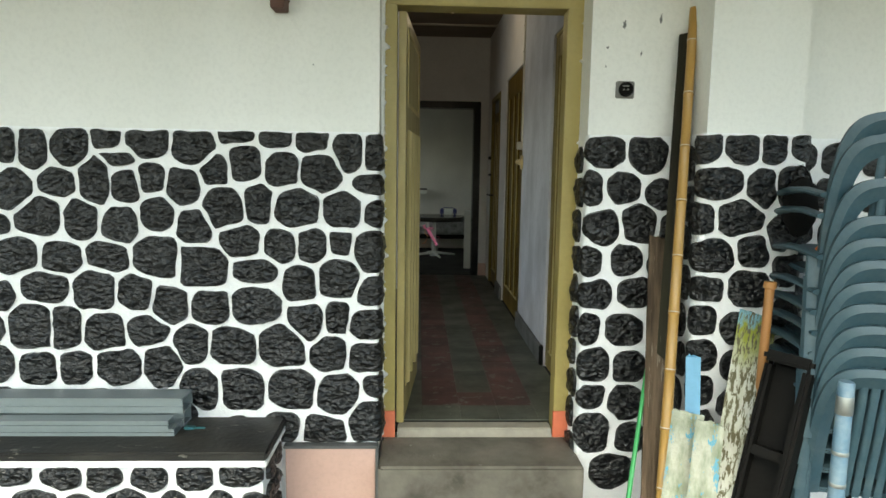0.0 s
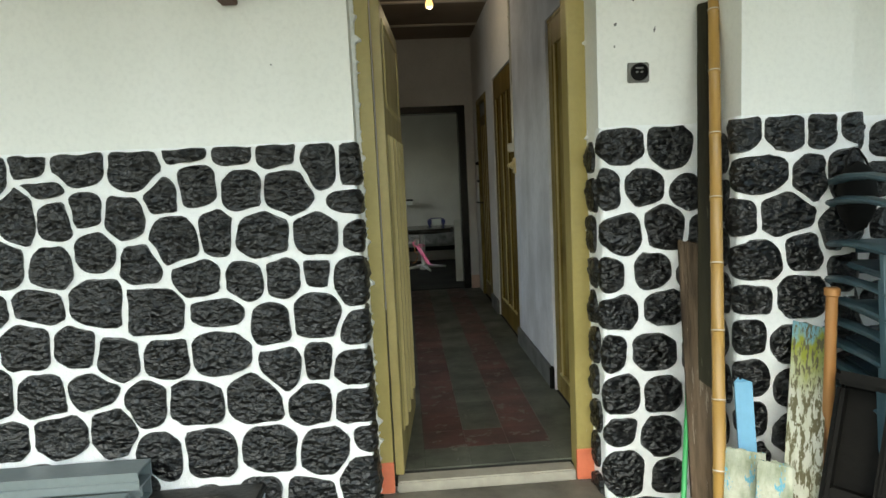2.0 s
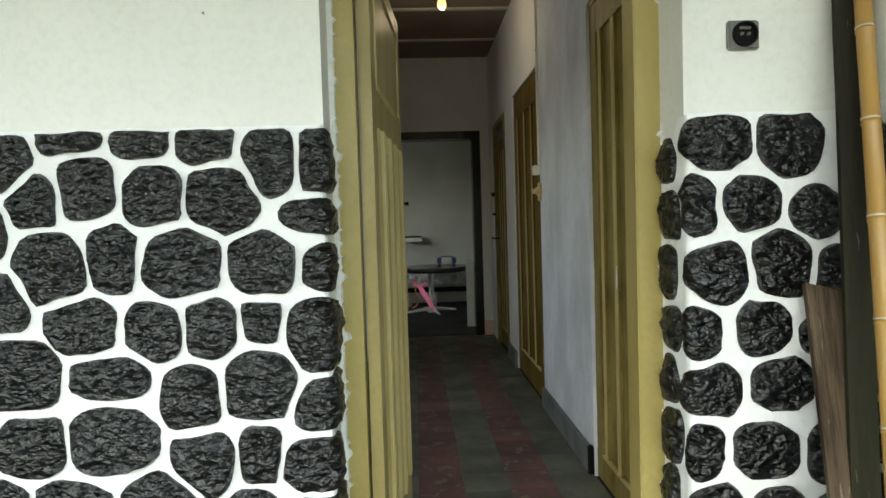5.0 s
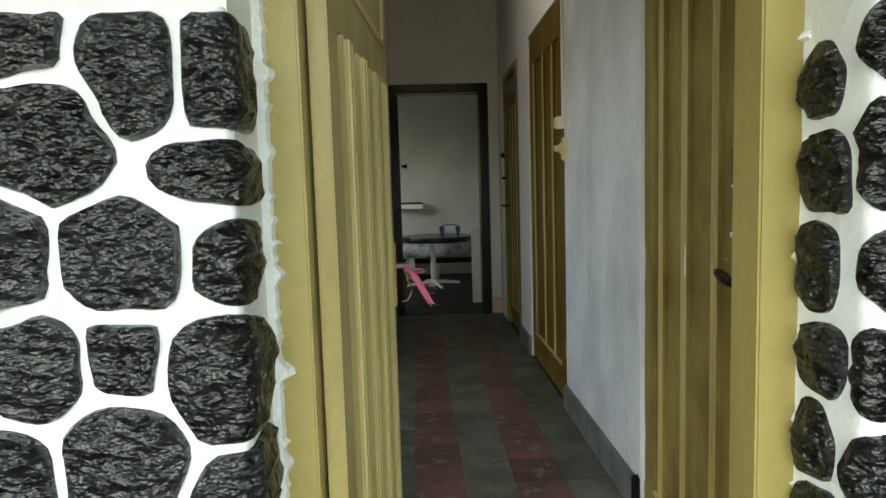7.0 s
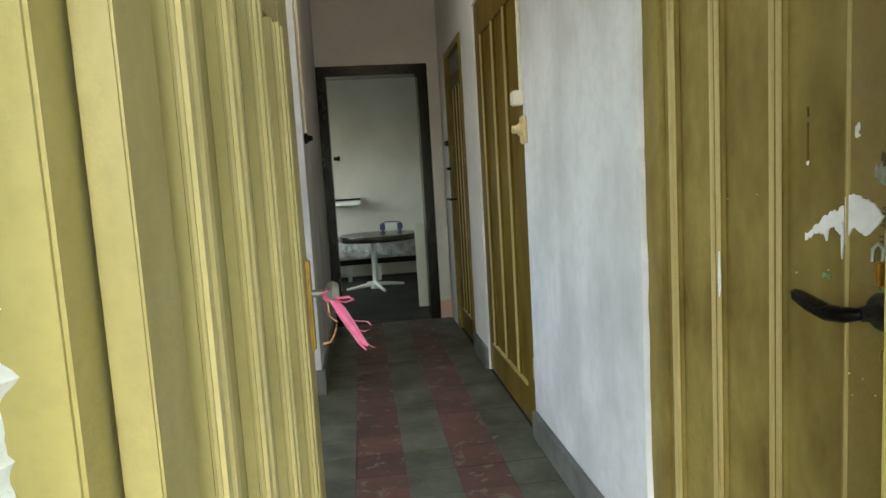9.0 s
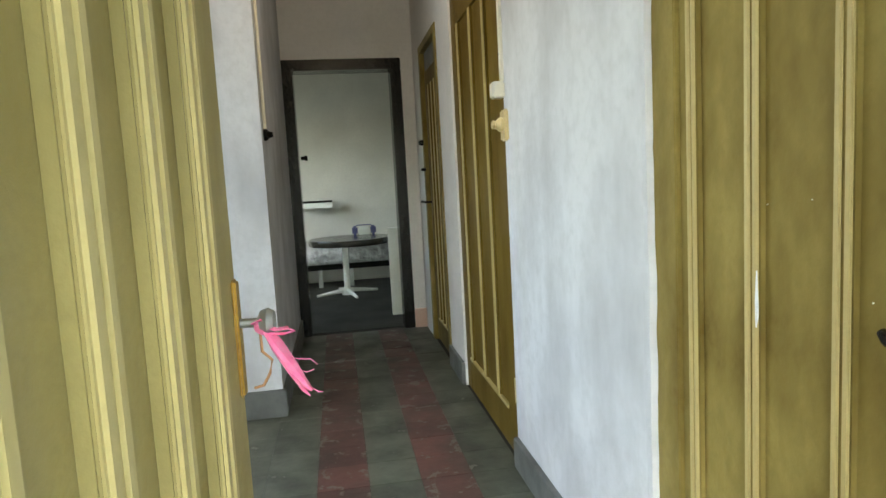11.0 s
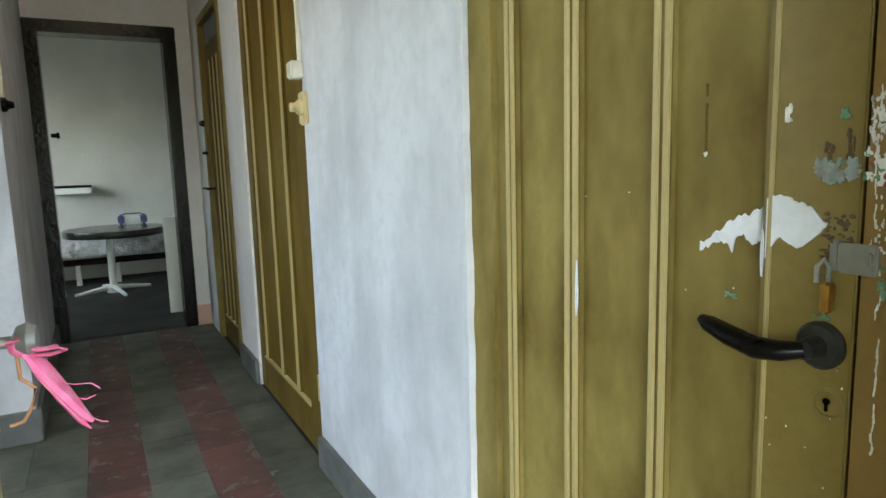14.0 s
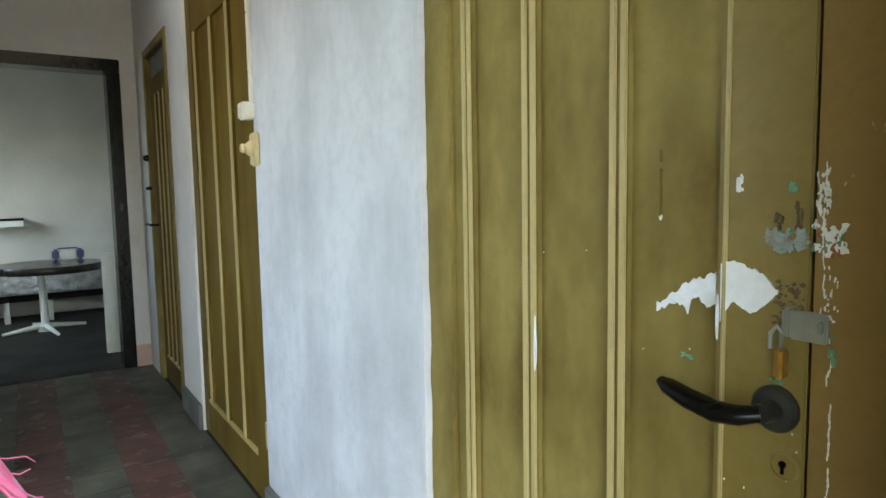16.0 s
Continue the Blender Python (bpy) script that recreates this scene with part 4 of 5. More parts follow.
# ---- bench ----
bench = thing("masonry_bench", "stone faced bench with a black cement seat", "bench", kind="structure")
bm = bmesh.new()
box(bm, (-2.6, 2.70, GROUND_Z), (-0.505, 3.05, 0.10))
part("core", bm, MORTAR, bench)
bm = bmesh.new()
box(bm, (-2.6, 2.672, 0.094), (-0.482, 3.052, 0.13), 0.008)
part("seat", bm, BLACK_CEMENT, bench, "black polished cement seat, worn")
bm = bmesh.new()
box(bm, (-2.6, 2.676, 0.066), (-0.484, 3.05, 0.0945), 0.005)
part("band", bm, MORTAR, bench, "white band under the seat")


def channel(name, x0, x1, y0, y1, z0, z1, t=0.004):
    """A hollow metal profile, open at its end, with a groove along the front."""
    bm = bmesh.new()
    h = z1 - z0
    loop = [(y1, z0), (y1, z1), (y0, z1), (y0, z0 + h * 0.6), (y0 + 0.007, z0 + h * 0.56), (y0 + 0.007, z0 + h * 0.46), (y0, z0 + h * 0.42), (y0, z0)]
    a, b = ([bm.verts.new((x, y, z)) for y, z in loop] for x in (x0, x1))
    for k in range(len(loop)):
        bm.faces.new((a[k], a[(k + 1) % len(loop)], b[(k + 1) % len(loop)], b[k]))
    bm.faces.new(a[::-1])
    end = bm.faces.new(b)
    bm.faces.remove(end)
    cy, cz = (y0 + y1) / 2 + 0.003, (z0 + z1) / 2
    rim, deep = ([bm.verts.new((x, cy + (y - cy) * 0.86, cz + (z - cz) * 0.78)) for y, z in loop] for x in (x1, x1 - 0.12))
    for k in range(len(loop)):
        q = (k + 1) % len(loop)
        bm.faces.new((b[k], b[q], rim[q], rim[k]))
        bm.faces.new((rim[k], rim[q], deep[q], deep[k]))
    bm.faces.new(deep)
    return tagged(part(name, bm, BARS), "long grey painted metal profile lying on the bench", "metal profile", "profiles on the bench")


channel("metal_profile", -2.55, -0.90, 2.94, 3.028, 0.1305, 0.204)
channel("metal_profile", -2.55, -0.89, 2.90, 3.02, 0.2045, 0.27)
channel("metal_profile", -2.55, -0.905, 2.835, 2.935, 0.1305, 0.162)
channel("metal_profile", -2.55, -0.925, 2.825, 2.895, 0.1625, 0.2)
bm = bmesh.new()
box(bm, (-0.89, 2.90, 0.1305), (-0.845, 2.925, 0.142), 0.003)
box(bm, (-0.85, 2.905, 0.132), (-0.80, 2.918, 0.139), 0.003)
tagged(part("small_tool", bm, material("dark_teal_plastic", (0.03, 0.13, 0.15), 0.4, None, 0.4, 30, 60, 0.05)), "small dark teal handled tool on the bench", "tool")

# ---- leaning poles and boards ----
def lean(foot, head):
    foot, head = Vector(foot), Vector(head)
    return Matrix.Translation(foot) @ (head - foot).to_track_quat("Z", "Y").to_matrix().to_4x4(), (head - foot).length


def board(name, label, foot, head, w, t, mat, turn=0.0, ragged=0.012, category="board", pieces=16, groove=0.0015):
    """A leaning board whose front is grooved along the grain, with a ragged top."""
    m, n = lean(foot, head)
    rnd = random.Random(sum(map(ord, name)) + int(w * 1000) + int(n * 100))
    seed, cols = rnd.uniform(0, 50), 10
    bm = bmesh.new()
    prev = None
    for k in range(pieces + 1):
        z = n * k / pieces
        row = []
        for i in range(cols + 1):
            x = -w / 2 + w * i / cols + 0.002 * noise.noise(Vector((seed, z * 6, i in (0, cols))))
            deep = abs(noise.noise(Vector((seed + x * 95, z * 1.6, 2.0)))) * groove * 2.2 + (0.003 if i in (0, cols) else 0.0)
            top = rnd.uniform(-ragged, ragged) if k == pieces else 0.0
            row.append(bm.verts.new((x, -t / 2 + deep, z + top)))
        row += [bm.verts.new((w / 2, t / 2, row[-1].co.z)), bm.verts.new((-w / 2, t / 2, row[0].co.z))]
        if prev:
            for i in range(len(row)):
                q = (i + 1) % len(row)
                bm.faces.new((prev[i], prev[q], row[q], row[i]))
        else:
            bm.faces.new(row[::-1])
        prev = row
    bm.faces.new(prev)
    ob = tagged(part(name, bm, mat), label, category)
    ob.matrix_world = m @ pose(0, 0, 0, 0, 0, turn)
    return ob


G = GROUND_Z
m, n = lean((1.05, 2.51, G), (1.285, 3.035, 1.965))
cane = thing("bamboo_pole", "yellow bamboo pole leaning against the front wall", "bamboo pole", m)
bm = bmesh.new()
prof, z, k = [], 0.0, 0
nodes = [0.12 + 0.232 * i for i in range(11)]
for nz in nodes:
    r = 0.0225 - 0.0035 * nz / n
    prof += [(r, nz - 0.1), (r, nz - 0.012), (r * 1.12, nz - 0.006), (r * 0.97, nz), (r * 1.1, nz + 0.006), (r, nz + 0.014)]
prof = [(0.0226, 0.0)] + [p for p in prof if 0.005 < p[1] < n - 0.01] + [(0.018, n)]
lathe(bm, prof, 18)
part("cane", bm, BAMBOO, cane, smooth=True)
for nz in nodes:
    if 0.05 < nz < n - 0.05:
        bm = bmesh.new()
        rr = (0.0225 - 0.0035 * nz / n) * 1.08
        lathe(bm, [(rr, nz + 0.001), (rr * 1.02, nz + 0.003), (rr, nz + 0.005)], 18)
        part("node_ring", bm, STRIP, cane, "pale ring at the node", smooth=True)

board("dark_plank", "long dark mossy plank leaning behind the bamboo", (1.10, 2.71, G), (1.262, 3.045, 1.855), 0.058, 0.03, DARK_PLANK, 6, groove=0.005)
board("split_plank", "rough split dark brown plank leaning on the wall", (1.04, 2.55, G), (1.183, 3.015, 0.965), 0.088, 0.028, OLD_WOOD, 6, 0.03, groove=0.008)
board("timber_offcut", "dark brown timber offcut behind the bamboo", (1.13, 2.74, G), (1.255, 3.0, 0.86), 0.05, 0.04, OLD_WOOD, 0, 0.03, groove=0.006)
board("blue_board", "narrow sky blue painted board leaning on the wall", (1.20, 2.55, G), (1.262, 2.78, 0.505), 0.058, 0.02, BLUE, 0)
board("peeling_board", "long peeling white and mossy board leaning on the pilaster", (1.14, 2.29, G), (1.51, 2.785, 0.685), 0.108, 0.03, PEEL, 8)
board("plank_behind", "grey weathered plank behind the peeling board", (1.22, 2.38, G), (1.565, 2.785, 0.60), 0.07, 0.02, PEEL, 10)
board("short_board", "short peeling blue and white board on end", (1.055, 2.42, G), (1.185, 2.62, 0.315), 0.12, 0.022, PEEL_BLUE, 8)
board("short_board", "short peeling board with turquoise patches on end", (1.115, 2.36, G), (1.232, 2.53, 0.315), 0.102, 0.022, PEEL_BLUE, 8)
bm = bmesh.new()
m, n = lean((0.862, 2.43, G), (1.145, 2.94, 0.575))
rod(bm, (0, 0, 0), (0, 0, n), 0.0105, 0.008)
g = tagged(part("green_rod", bm, GREEN, smooth=True), "thin bright green plastic rod leaning on the wall", "rod")
g.matrix_world = m
bm = bmesh.new()
m, n = lean((1.43, 2.58, G), (1.487, 2.64, 0.845))
lathe(bm, [(0.018, 0), (0.018, n - 0.03), (0.024, n - 0.025), (0.024, n - 0.004), (0.02, n)], 16)
g = tagged(part("wooden_pole", bm, STICK, smooth=True), "orange brown wooden pole standing behind the boards", "pole")
g.matrix_world = m
# dark trough tipped on end
m, n = lean((1.25, 2.32, G), (1.487, 2.46, 0.56))
tr = thing("wooden_trough", "weathered black wooden trough tipped on end", "trough", m @ pose(0, 0, 0, 0, 0, 192))
for nm, lo, hi in (("base", (-0.085, 0.045, 0.0), (0.085, 0.065, n)), ("side", (0.055, -0.07, 0.0), (0.085, 0.044, n)), ("side", (-0.085, -0.03, 0.0), (-0.06, 0.044, n)), ("end", (-0.084, -0.068, n - 0.001), (0.084, 0.064, n + 0.04)), ("rib", (-0.06, -0.02, n * 0.62), (0.054, 0.044, n * 0.66)), ("rib", (-0.06, -0.02, n * 0.34), (0.054, 0.044, n * 0.38))):
    bm = bmesh.new()
    box(bm, lo, hi, 0.012 if nm != "rib" else 0.004)
    part(nm, bm, SOOT, tr, smooth=True)

# ---- stacked plastic chairs ----
def plastic_chair():
    c = thing("plastic_chair", "blue-grey moulded plastic armchair in a nested stack", "chair", group="stack of plastic chairs")
    bm = bmesh.new()
    box(bm, (-0.225, -0.19, 0.415), (0.225, 0.23, 0.435), 0.008)
    box(bm, (-0.225, 0.21, 0.385), (0.225, 0.232, 0.43), 0.008)
    part("seat", bm, CHAIR, c, smooth=True)

    def back_y(z):
        return -0.19 - 0.10 * ((z - 0.42) / 0.51) ** 1.2
    bm = bmesh.new()
    arch, N = [], 28
    for k in range(N + 1):
        a = math.pi * k / N
        x = -0.235 * math.copysign(abs(math.cos(a)) ** 0.38, math.cos(a))
        z = 0.42 + 0.51 * abs(math.sin(a)) ** 0.4
        arch.append((x, z))
    rows = []
    for i, (x, z) in enumerate(arch):
        xi, zi = x * 0.73, 0.42 + (z - 0.42) * 0.86
        curve = -0.02 * (1 - (x / 0.235) ** 2)
        ri = [bm.verts.new((x, back_y(z) + curve - 0.012, z)), bm.verts.new((x * 0.9, back_y(z) + curve - 0.02, 0.42 + (z - 0.42) * 0.95)), bm.verts.new((xi, back_y(zi) + curve - 0.008, zi)), bm.verts.new((xi, back_y(zi) + curve + 0.006, zi)), bm.verts.new((x, back_y(z) + curve + 0.006, z))]
        rows.append(ri)
    for a, b in zip(rows, rows[1:]):
        for j in range(5):
            bm.faces.new((a[j], a[(j + 1) % 5], b[(j + 1) % 5], b[j]))
    part("back_frame", bm, CHAIR, c, smooth=True)
    for x in (-0.088, -0.053, -0.018, 0.018, 0.053, 0.088):
        bm = bmesh.new()
        pts = [(x * (1 + 0.05 * s), back_y(0.42 + 0.45 * s) - 0.012 - 0.014 * math.sin(s * 2.6), 0.42 + 0.45 * s) for s in (0, 0.2, 0.4, 0.6, 0.8, 1.0)]
        sweep(bm, pts, 0.013, 8, 0.35)
        part("back_slat", bm, CHAIR, c, smooth=True)
    for s in (-1, 1):
        bm = bmesh.new()
        sweep(bm, [(s * 0.235, back_y(0.64) - 0.01, 0.65), (s * 0.262, -0.1, 0.665), (s * 0.27, 0.05, 0.66), (s * 0.265, 0.17, 0.645), (s * 0.258, 0.225, 0.60), (s * 0.255, 0.24, 0.52), (s * 0.252, 0.245, 0.43)], [0.024, 0.027, 0.03, 0.03, 0.028, 0.026, 0.026], 10, 0.45)
        part("armrest", bm, CHAIR, c, smooth=True)
        for y0, y1 in ((0.235, 0.265), (-0.19, -0.26)):
            bm = bmesh.new()
            sweep(bm, [(s * 0.235, y0, 0.43), (s * 0.242, (y0 + y1) / 2, 0.2), (s * 0.25, y1, 0.0)], [0.034, 0.029, 0.024], 10, 0.5)
            part("leg", bm, CHAIR, c, smooth=True)
    return c


first = plastic_chair()
CHAIRS = pose(1.81, 2.55, G, 0, 0, -15)
first.matrix_basis = CHAIRS
for k in range(1, 11):
    lift = 0.074 * k + (0.05 if k > 7 else 0.0) + (0.07 if k > 8 else 0.0)
    copy_thing(first, CHAIRS @ pose(0.002 * (k % 3), 0.003 * k, lift, 0, 0, 0.4 * ((k * 7) % 3 - 1)))
SEAT_TOP = G + 0.435 + 0.74 + 0.12
cup = thing("paper_cup", "white cup lying on the topmost chair seat", "cup", pose(1.69, 2.47, SEAT_TOP + 0.036, 78, 0, 60))
bm = bmesh.new()
lathe(bm, [(0.026, -0.045), (0.034, 0.042), (0.037, 0.045), (0.033, 0.045), (0.028, -0.03), (0.002, -0.035)], 22)
part("cup_body", bm, WHITE_PAINT, cup, smooth=True)
bm = bmesh.new()
bmesh.ops.create_icosphere(bm, subdivisions=3, radius=1.0, matrix=Matrix.Diagonal((0.055, 0.04, 0.022, 1)))
for v in bm.verts:
    v.co *= 1 + 0.3 * noise.noise(v.co * 45)
rag = tagged(part("orange_rag", bm, material("orange_cloth", (0.75, 0.2, 0.05), 0.9, (0.5, 0.12, 0.03), 0.5, 30, 90, 0.4), smooth=True), "small crumpled orange rag on the chair seat", "rag")
rag.location = (1.625, 2.5, SEAT_TOP + 0.014)
bm = bmesh.new()
tube = thing("plastic_tube", "pale blue plastic tube with silver tape, on end", "tube", pose(1.515, 2.2, G))
lathe(bm, [(0.025, 0), (0.025, 0.905), (0.022, 0.91)], 20)
part("tube", bm, TUBE, tube, smooth=True)
for z, h in ((0.42, 0.012), (0.55, 0.012), (0.66, 0.012), (0.80, 0.06)):
    bm = bmesh.new()
    lathe(bm, [(0.0256, z), (0.0264, z + 0.002), (0.0264, z + h), (0.0256, z + h + 0.002)], 20)
    part("tape", bm, STEEL, tube, "strip of silver tape", smooth=True)

bag = thing("cloth_bag", "black cloth bag hanging from a nail on the pilaster", "bag", pose(1.665, 2.775, 1.02))
bm = bmesh.new()
bmesh.ops.create_uvsphere(bm, u_segments=20, v_segments=14, radius=1.0, matrix=Matrix.Translation((0, 0, 0.11)) @ Matrix.Diagonal((0.075, 0.022, 0.12, 1)))
for v in bm.verts:
    v.co += Vector((noise.noise(v.co * 22), noise.noise(v.co * 22 + Vector((5, 0, 0))) * 0.35, noise.noise(v.co * 18 + Vector((0, 7, 0))))) * 0.014
part("sack", bm, SOOT, bag, smooth=True)
for s in (-1, 1):
    bm = bmesh.new()
    sweep(bm, [(s * 0.045, 0, 0.19), (s * 0.035, 0.01, 0.235), (s * 0.012, 0.015, 0.27), (0, 0.016, 0.278)], 0.004, 8)
    part("strap", bm, SOOT, bag, smooth=True)
bm = bmesh.new()
rod(bm, (0, 0.06, 0.276), (0, 0.004, 0.28), 0.003, seg=8)
part("nail", bm, STEEL, bag)
m, n = lean((2.06, 2.86, G), (2.0, 3.0, 1.34))
um = thing("umbrella", "closed black umbrella leaning behind the chairs", "umbrella", m)
bm = bmesh.new()
lathe(bm, [(0.006, 0.0), (0.008, 0.12), (0.03, 0.25), (0.036, 0.7), (0.026, 1.1), (0.012, 1.3)], 18)
part("canopy", bm, SOOT, um, smooth=True)
bm = bmesh.new()
sweep(bm, [(0, 0, 1.29), (0, 0, n - 0.03), (0, 0, n + 0.09)], 0.016, 12)
part("grip", bm, BLACK_PLASTIC, um, smooth=True)

# ---- ribbon on the knob ----
kx, ky, kz = 0.157, 4.085, 0.917
rib = thing("pink_ribbon", "frayed pink plastic ribbon tied to the door knob", "ribbon", pose(kx, ky, kz))


def ribbon(pts, w, mat, name="strand", flat=0.14):
    bm = bmesh.new()
    sweep(bm, [Vector(p) * 0.77 for p in pts], w if not isinstance(w, list) else [v * 0.75 for v in w], 8, flat)
    part(name, bm, mat, rib, smooth=True)


bm = bmesh.new()
bmesh.ops.create_uvsphere(bm, u_segments=14, v_segments=8, radius=0.017, matrix=Matrix.Diagonal((1.0, 0.8, 0.75, 1)))
for v in bm.verts:
    v.co *= 1 + 0.18 * noise.noise(v.co * 90)
part("knot", bm, RIBBON, rib, smooth=True)
ribbon([(0, 0, 0), (0.025, -0.02, -0.035), (0.055, -0.03, -0.085), (0.078, -0.03, -0.125), (0.092, -0.03, -0.14)], [0.012, 0.022, 0.025, 0.021, 0.008], RIBBON, flat=0.45)
ribbon([(0.0, 0, 0), (0.022, -0.025, -0.04), (0.05, -0.036, -0.088), (0.074, -0.035, -0.135), (0.088, -0.035, -0.152)], [0.008, 0.014, 0.017, 0.012, 0.003], RIBBON, flat=0.4)
ribbon([(0, 0, 0.004), (0.025, -0.015, -0.004), (0.05, -0.015, -0.002), (0.06, -0.01, -0.012), (0.04, -0.01, -0.016), (0.01, -0.01, -0.012)], [0.008, 0.012, 0.013, 0.011, 0.01, 0.006], RIBBON, flat=0.3)
ribbon([(0, 0, 0), (-0.02, -0.01, 0.012), (-0.005, -0.012, 0.02), (0.012, -0.01, 0.012)], 0.007, RIBBON, flat=0.4)
for pts in ([(0.04, -0.03, -0.06), (0.07, -0.035, -0.068), (0.095, -0.03, -0.072), (0.108, -0.03, -0.085)], [(0.06, -0.03, -0.09), (0.085, -0.03, -0.1), (0.1, -0.03, -0.095)], [(0.085, -0.03, -0.13), (0.105, -0.03, -0.145), (0.115, -0.03, -0.147)]):
    ribbon(pts, 0.0008, RIBBON, flat=1)
ribbon([(-0.01, 0, -0.01), (-0.008, -0.01, -0.05), (0.012, -0.012, -0.07), (0.005, -0.012, -0.1), (-0.01, -0.012, -0.125), (-0.03, -0.01, -0.13)], 0.0025, STRING, "string", 1)

# ---- kitchen things ----
tb = thing("round_table", "low round pedestal table with a glossy covered top", "table", pose(0.40, 9.75, 0))
bm = bmesh.new()
lathe(bm, [(0.40, 0.535), (0.425, 0.537), (0.43, 0.545), (0.43, 0.592), (0.425, 0.6), (0.40, 0.602)], 40)
part("tabletop", bm, TABLE_TOP, tb, smooth=True)
bm = bmesh.new()
lathe(bm, [(0.06, 0.0), (0.06, 0.05), (0.032, 0.07), (0.03, 0.5), (0.08, 0.534)], 20, pose(-0.06, 0, 0))
part("pedestal", bm, WHITE_PAINT, tb, smooth=True)
for a in (15, 105, 195, 285):
    bm = bmesh.new()
    sweep(bm, [(-0.06, 0, 0.05), (-0.06 + 0.16 * math.cos(radians(a)), 0.16 * math.sin(radians(a)), 0.035), (-0.06 + 0.33 * math.cos(radians(a)), 0.33 * math.sin(radians(a)), 0.016)], [0.024, 0.02, 0.014], 10)
    part("foot", bm, WHITE_PAINT, tb, smooth=True)
seat = thing("wrapped_bench", "low bench with a cushion in crumpled clear plastic", "bench", pose(0.4, 10.42, 0))
bm = bmesh.new()
box(bm, (-0.75, -0.18, 0.27), (0.6, 0.3, 0.52), 0.03)
for v in bm.verts:
    v.co += Vector((0, noise.noise(v.co * 9) * 0.02, noise.noise(v.co * 7) * 0.015))
part("cushion", bm, FOIL, seat, "cushion in crumpled clear plastic", smooth=True)
bm = bmesh.new()
box(bm, (-0.75, -0.12, 0.2), (0.6, 0.3, 0.269), 0.01)
part("seat_frame", bm, SOOT, seat)
for x in (-0.7, -0.35, 0.0, 0.55):
    bm = bmesh.new()
    box(bm, (x - 0.025, -0.11, 0.0), (x + 0.025, -0.06, 0.2), 0.004)
    part("leg", bm, STEEL, seat)
radio = thing("portable_radio", "small white radio with navy blue ends", "radio", pose(0.565, 10.05, 0.602))
bm = bmesh.new()
box(bm, (-0.075, -0.04, 0), (0.075, 0.04, 0.088), 0.02)
part("body", bm, WHITE_PAINT, radio, smooth=True)
for s in (-1, 1):
    bm = bmesh.new()
    box(bm, (s * 0.1 - 0.03, -0.045, 0), (s * 0.1 + 0.03, 0.045, 0.098), 0.016)
    part("end_cap", bm, NAVY, radio, smooth=True)
bm = bmesh.new()
sweep(bm, [(-0.09, 0, 0.092), (-0.07, 0, 0.106), (0.07, 0, 0.106), (0.09, 0, 0.092)], 0.006, 8)
part("handle", bm, NAVY, radio, smooth=True)
shelf = thing("wall_shelf", "white wall shelf with a dark top", "shelf")
bm = bmesh.new()
box(bm, (-0.14, 10.50, 0.905), (0.235, 10.75, 0.965), 0.004)
part("front", bm, WHITE_PAINT, shelf)
bm = bmesh.new()
box(bm, (-0.15, 10.49, 0.966), (0.24, 10.75, 0.985), 0.003)
part("top", bm, SOOT, shelf)
bm = bmesh.new()
box(bm, (0.706, 8.48, 0.0), (0.80, 8.52, 0.765), 0.004)
tagged(part("white_board", bm, WHITE_PAINT), "narrow white painted board standing by the doorway", "board")

# ---- floor tiles ----
def tile_mesh(name, mat):
    bm = bmesh.new()
    box(bm, (0.0006, 0.0006, -0.02), (0.1994, 0.1994, 0.0), 0.0008)
    me = bpy.data.meshes.new(name)
    bm.to_mesh(me)
    bm.free()
    me.materials.append(mat)
    return me


GREY_MESH, RED_MESH = tile_mesh("tile_grey", TILE_GREY), tile_mesh("tile_red", TILE_RED)
floor = bpy.data.objects["floor"]
rnd = random.Random(5)
for j in range(24):
    for i in range(-6, 5):
        x, y = LEFT - 0.015 + 0.2 * i, 3.345 + 0.2 * j
        if x < -1.3 or (y > 6.2 and i < 0) or y > 7.9:
            continue
        red = (i in (1, 3) and j >= 1) or (j == 1 and 1 <= i <= 3)
        ob = new("tile", RED_MESH if red else GREY_MESH)
        ob.parent = floor
        ob.location = (x, y, rnd.uniform(-0.0008, 0.0008))
        ob.rotation_euler = (rnd.uniform(-0.003, 0.003), rnd.uniform(-0.003, 0.003), 0)

# ---- stones of the facing: centre along and up, breadth and height of each ----
rnd = random.Random(3)
FRONT = 3.06
west = Facing([(-2.6, FRONT), (-0.066, FRONT), (-0.066, 3.236)], [0.018])
COURSES = (
    ((-1.652, 1.330, 0.09, 0.13), (-1.554, 1.322, 0.13, 0.17), (-1.390, 1.330, 0.15, 0.16), (-1.231, 1.370, 0.12, 0.09), (-1.054, 1.355, 0.19, 0.12), (-0.869, 1.339, 0.20, 0.15), (-0.682, 1.387, 0.16, 0.06), (-0.516, 1.379, 0.14, 0.07), (-0.353, 1.370, 0.14, 0.09), (-0.203, 1.321, 0.14, 0.16), (-0.098, 1.323, 0.07, 0.16), (-1.192, 1.288, 0.15, 0.06)),
    ((-1.633, 1.144, 0.15, 0.19), (-1.451, 1.181, 0.16, 0.12), (-1.293, 1.185, 0.13, 0.22), (-1.158, 1.165, 0.14, 0.14), (-1.048, 1.204, 0.14, 0.13), (-0.916, 1.169, 0.16, 0.16), (-0.777, 1.240, 0.13, 0.14), (-0.646, 1.276, 0.15, 0.16), (-0.487, 1.248, 0.15, 0.16), (-0.314, 1.238, 0.19, 0.17), (-0.120, 1.196, 0.12, 0.10)),
)
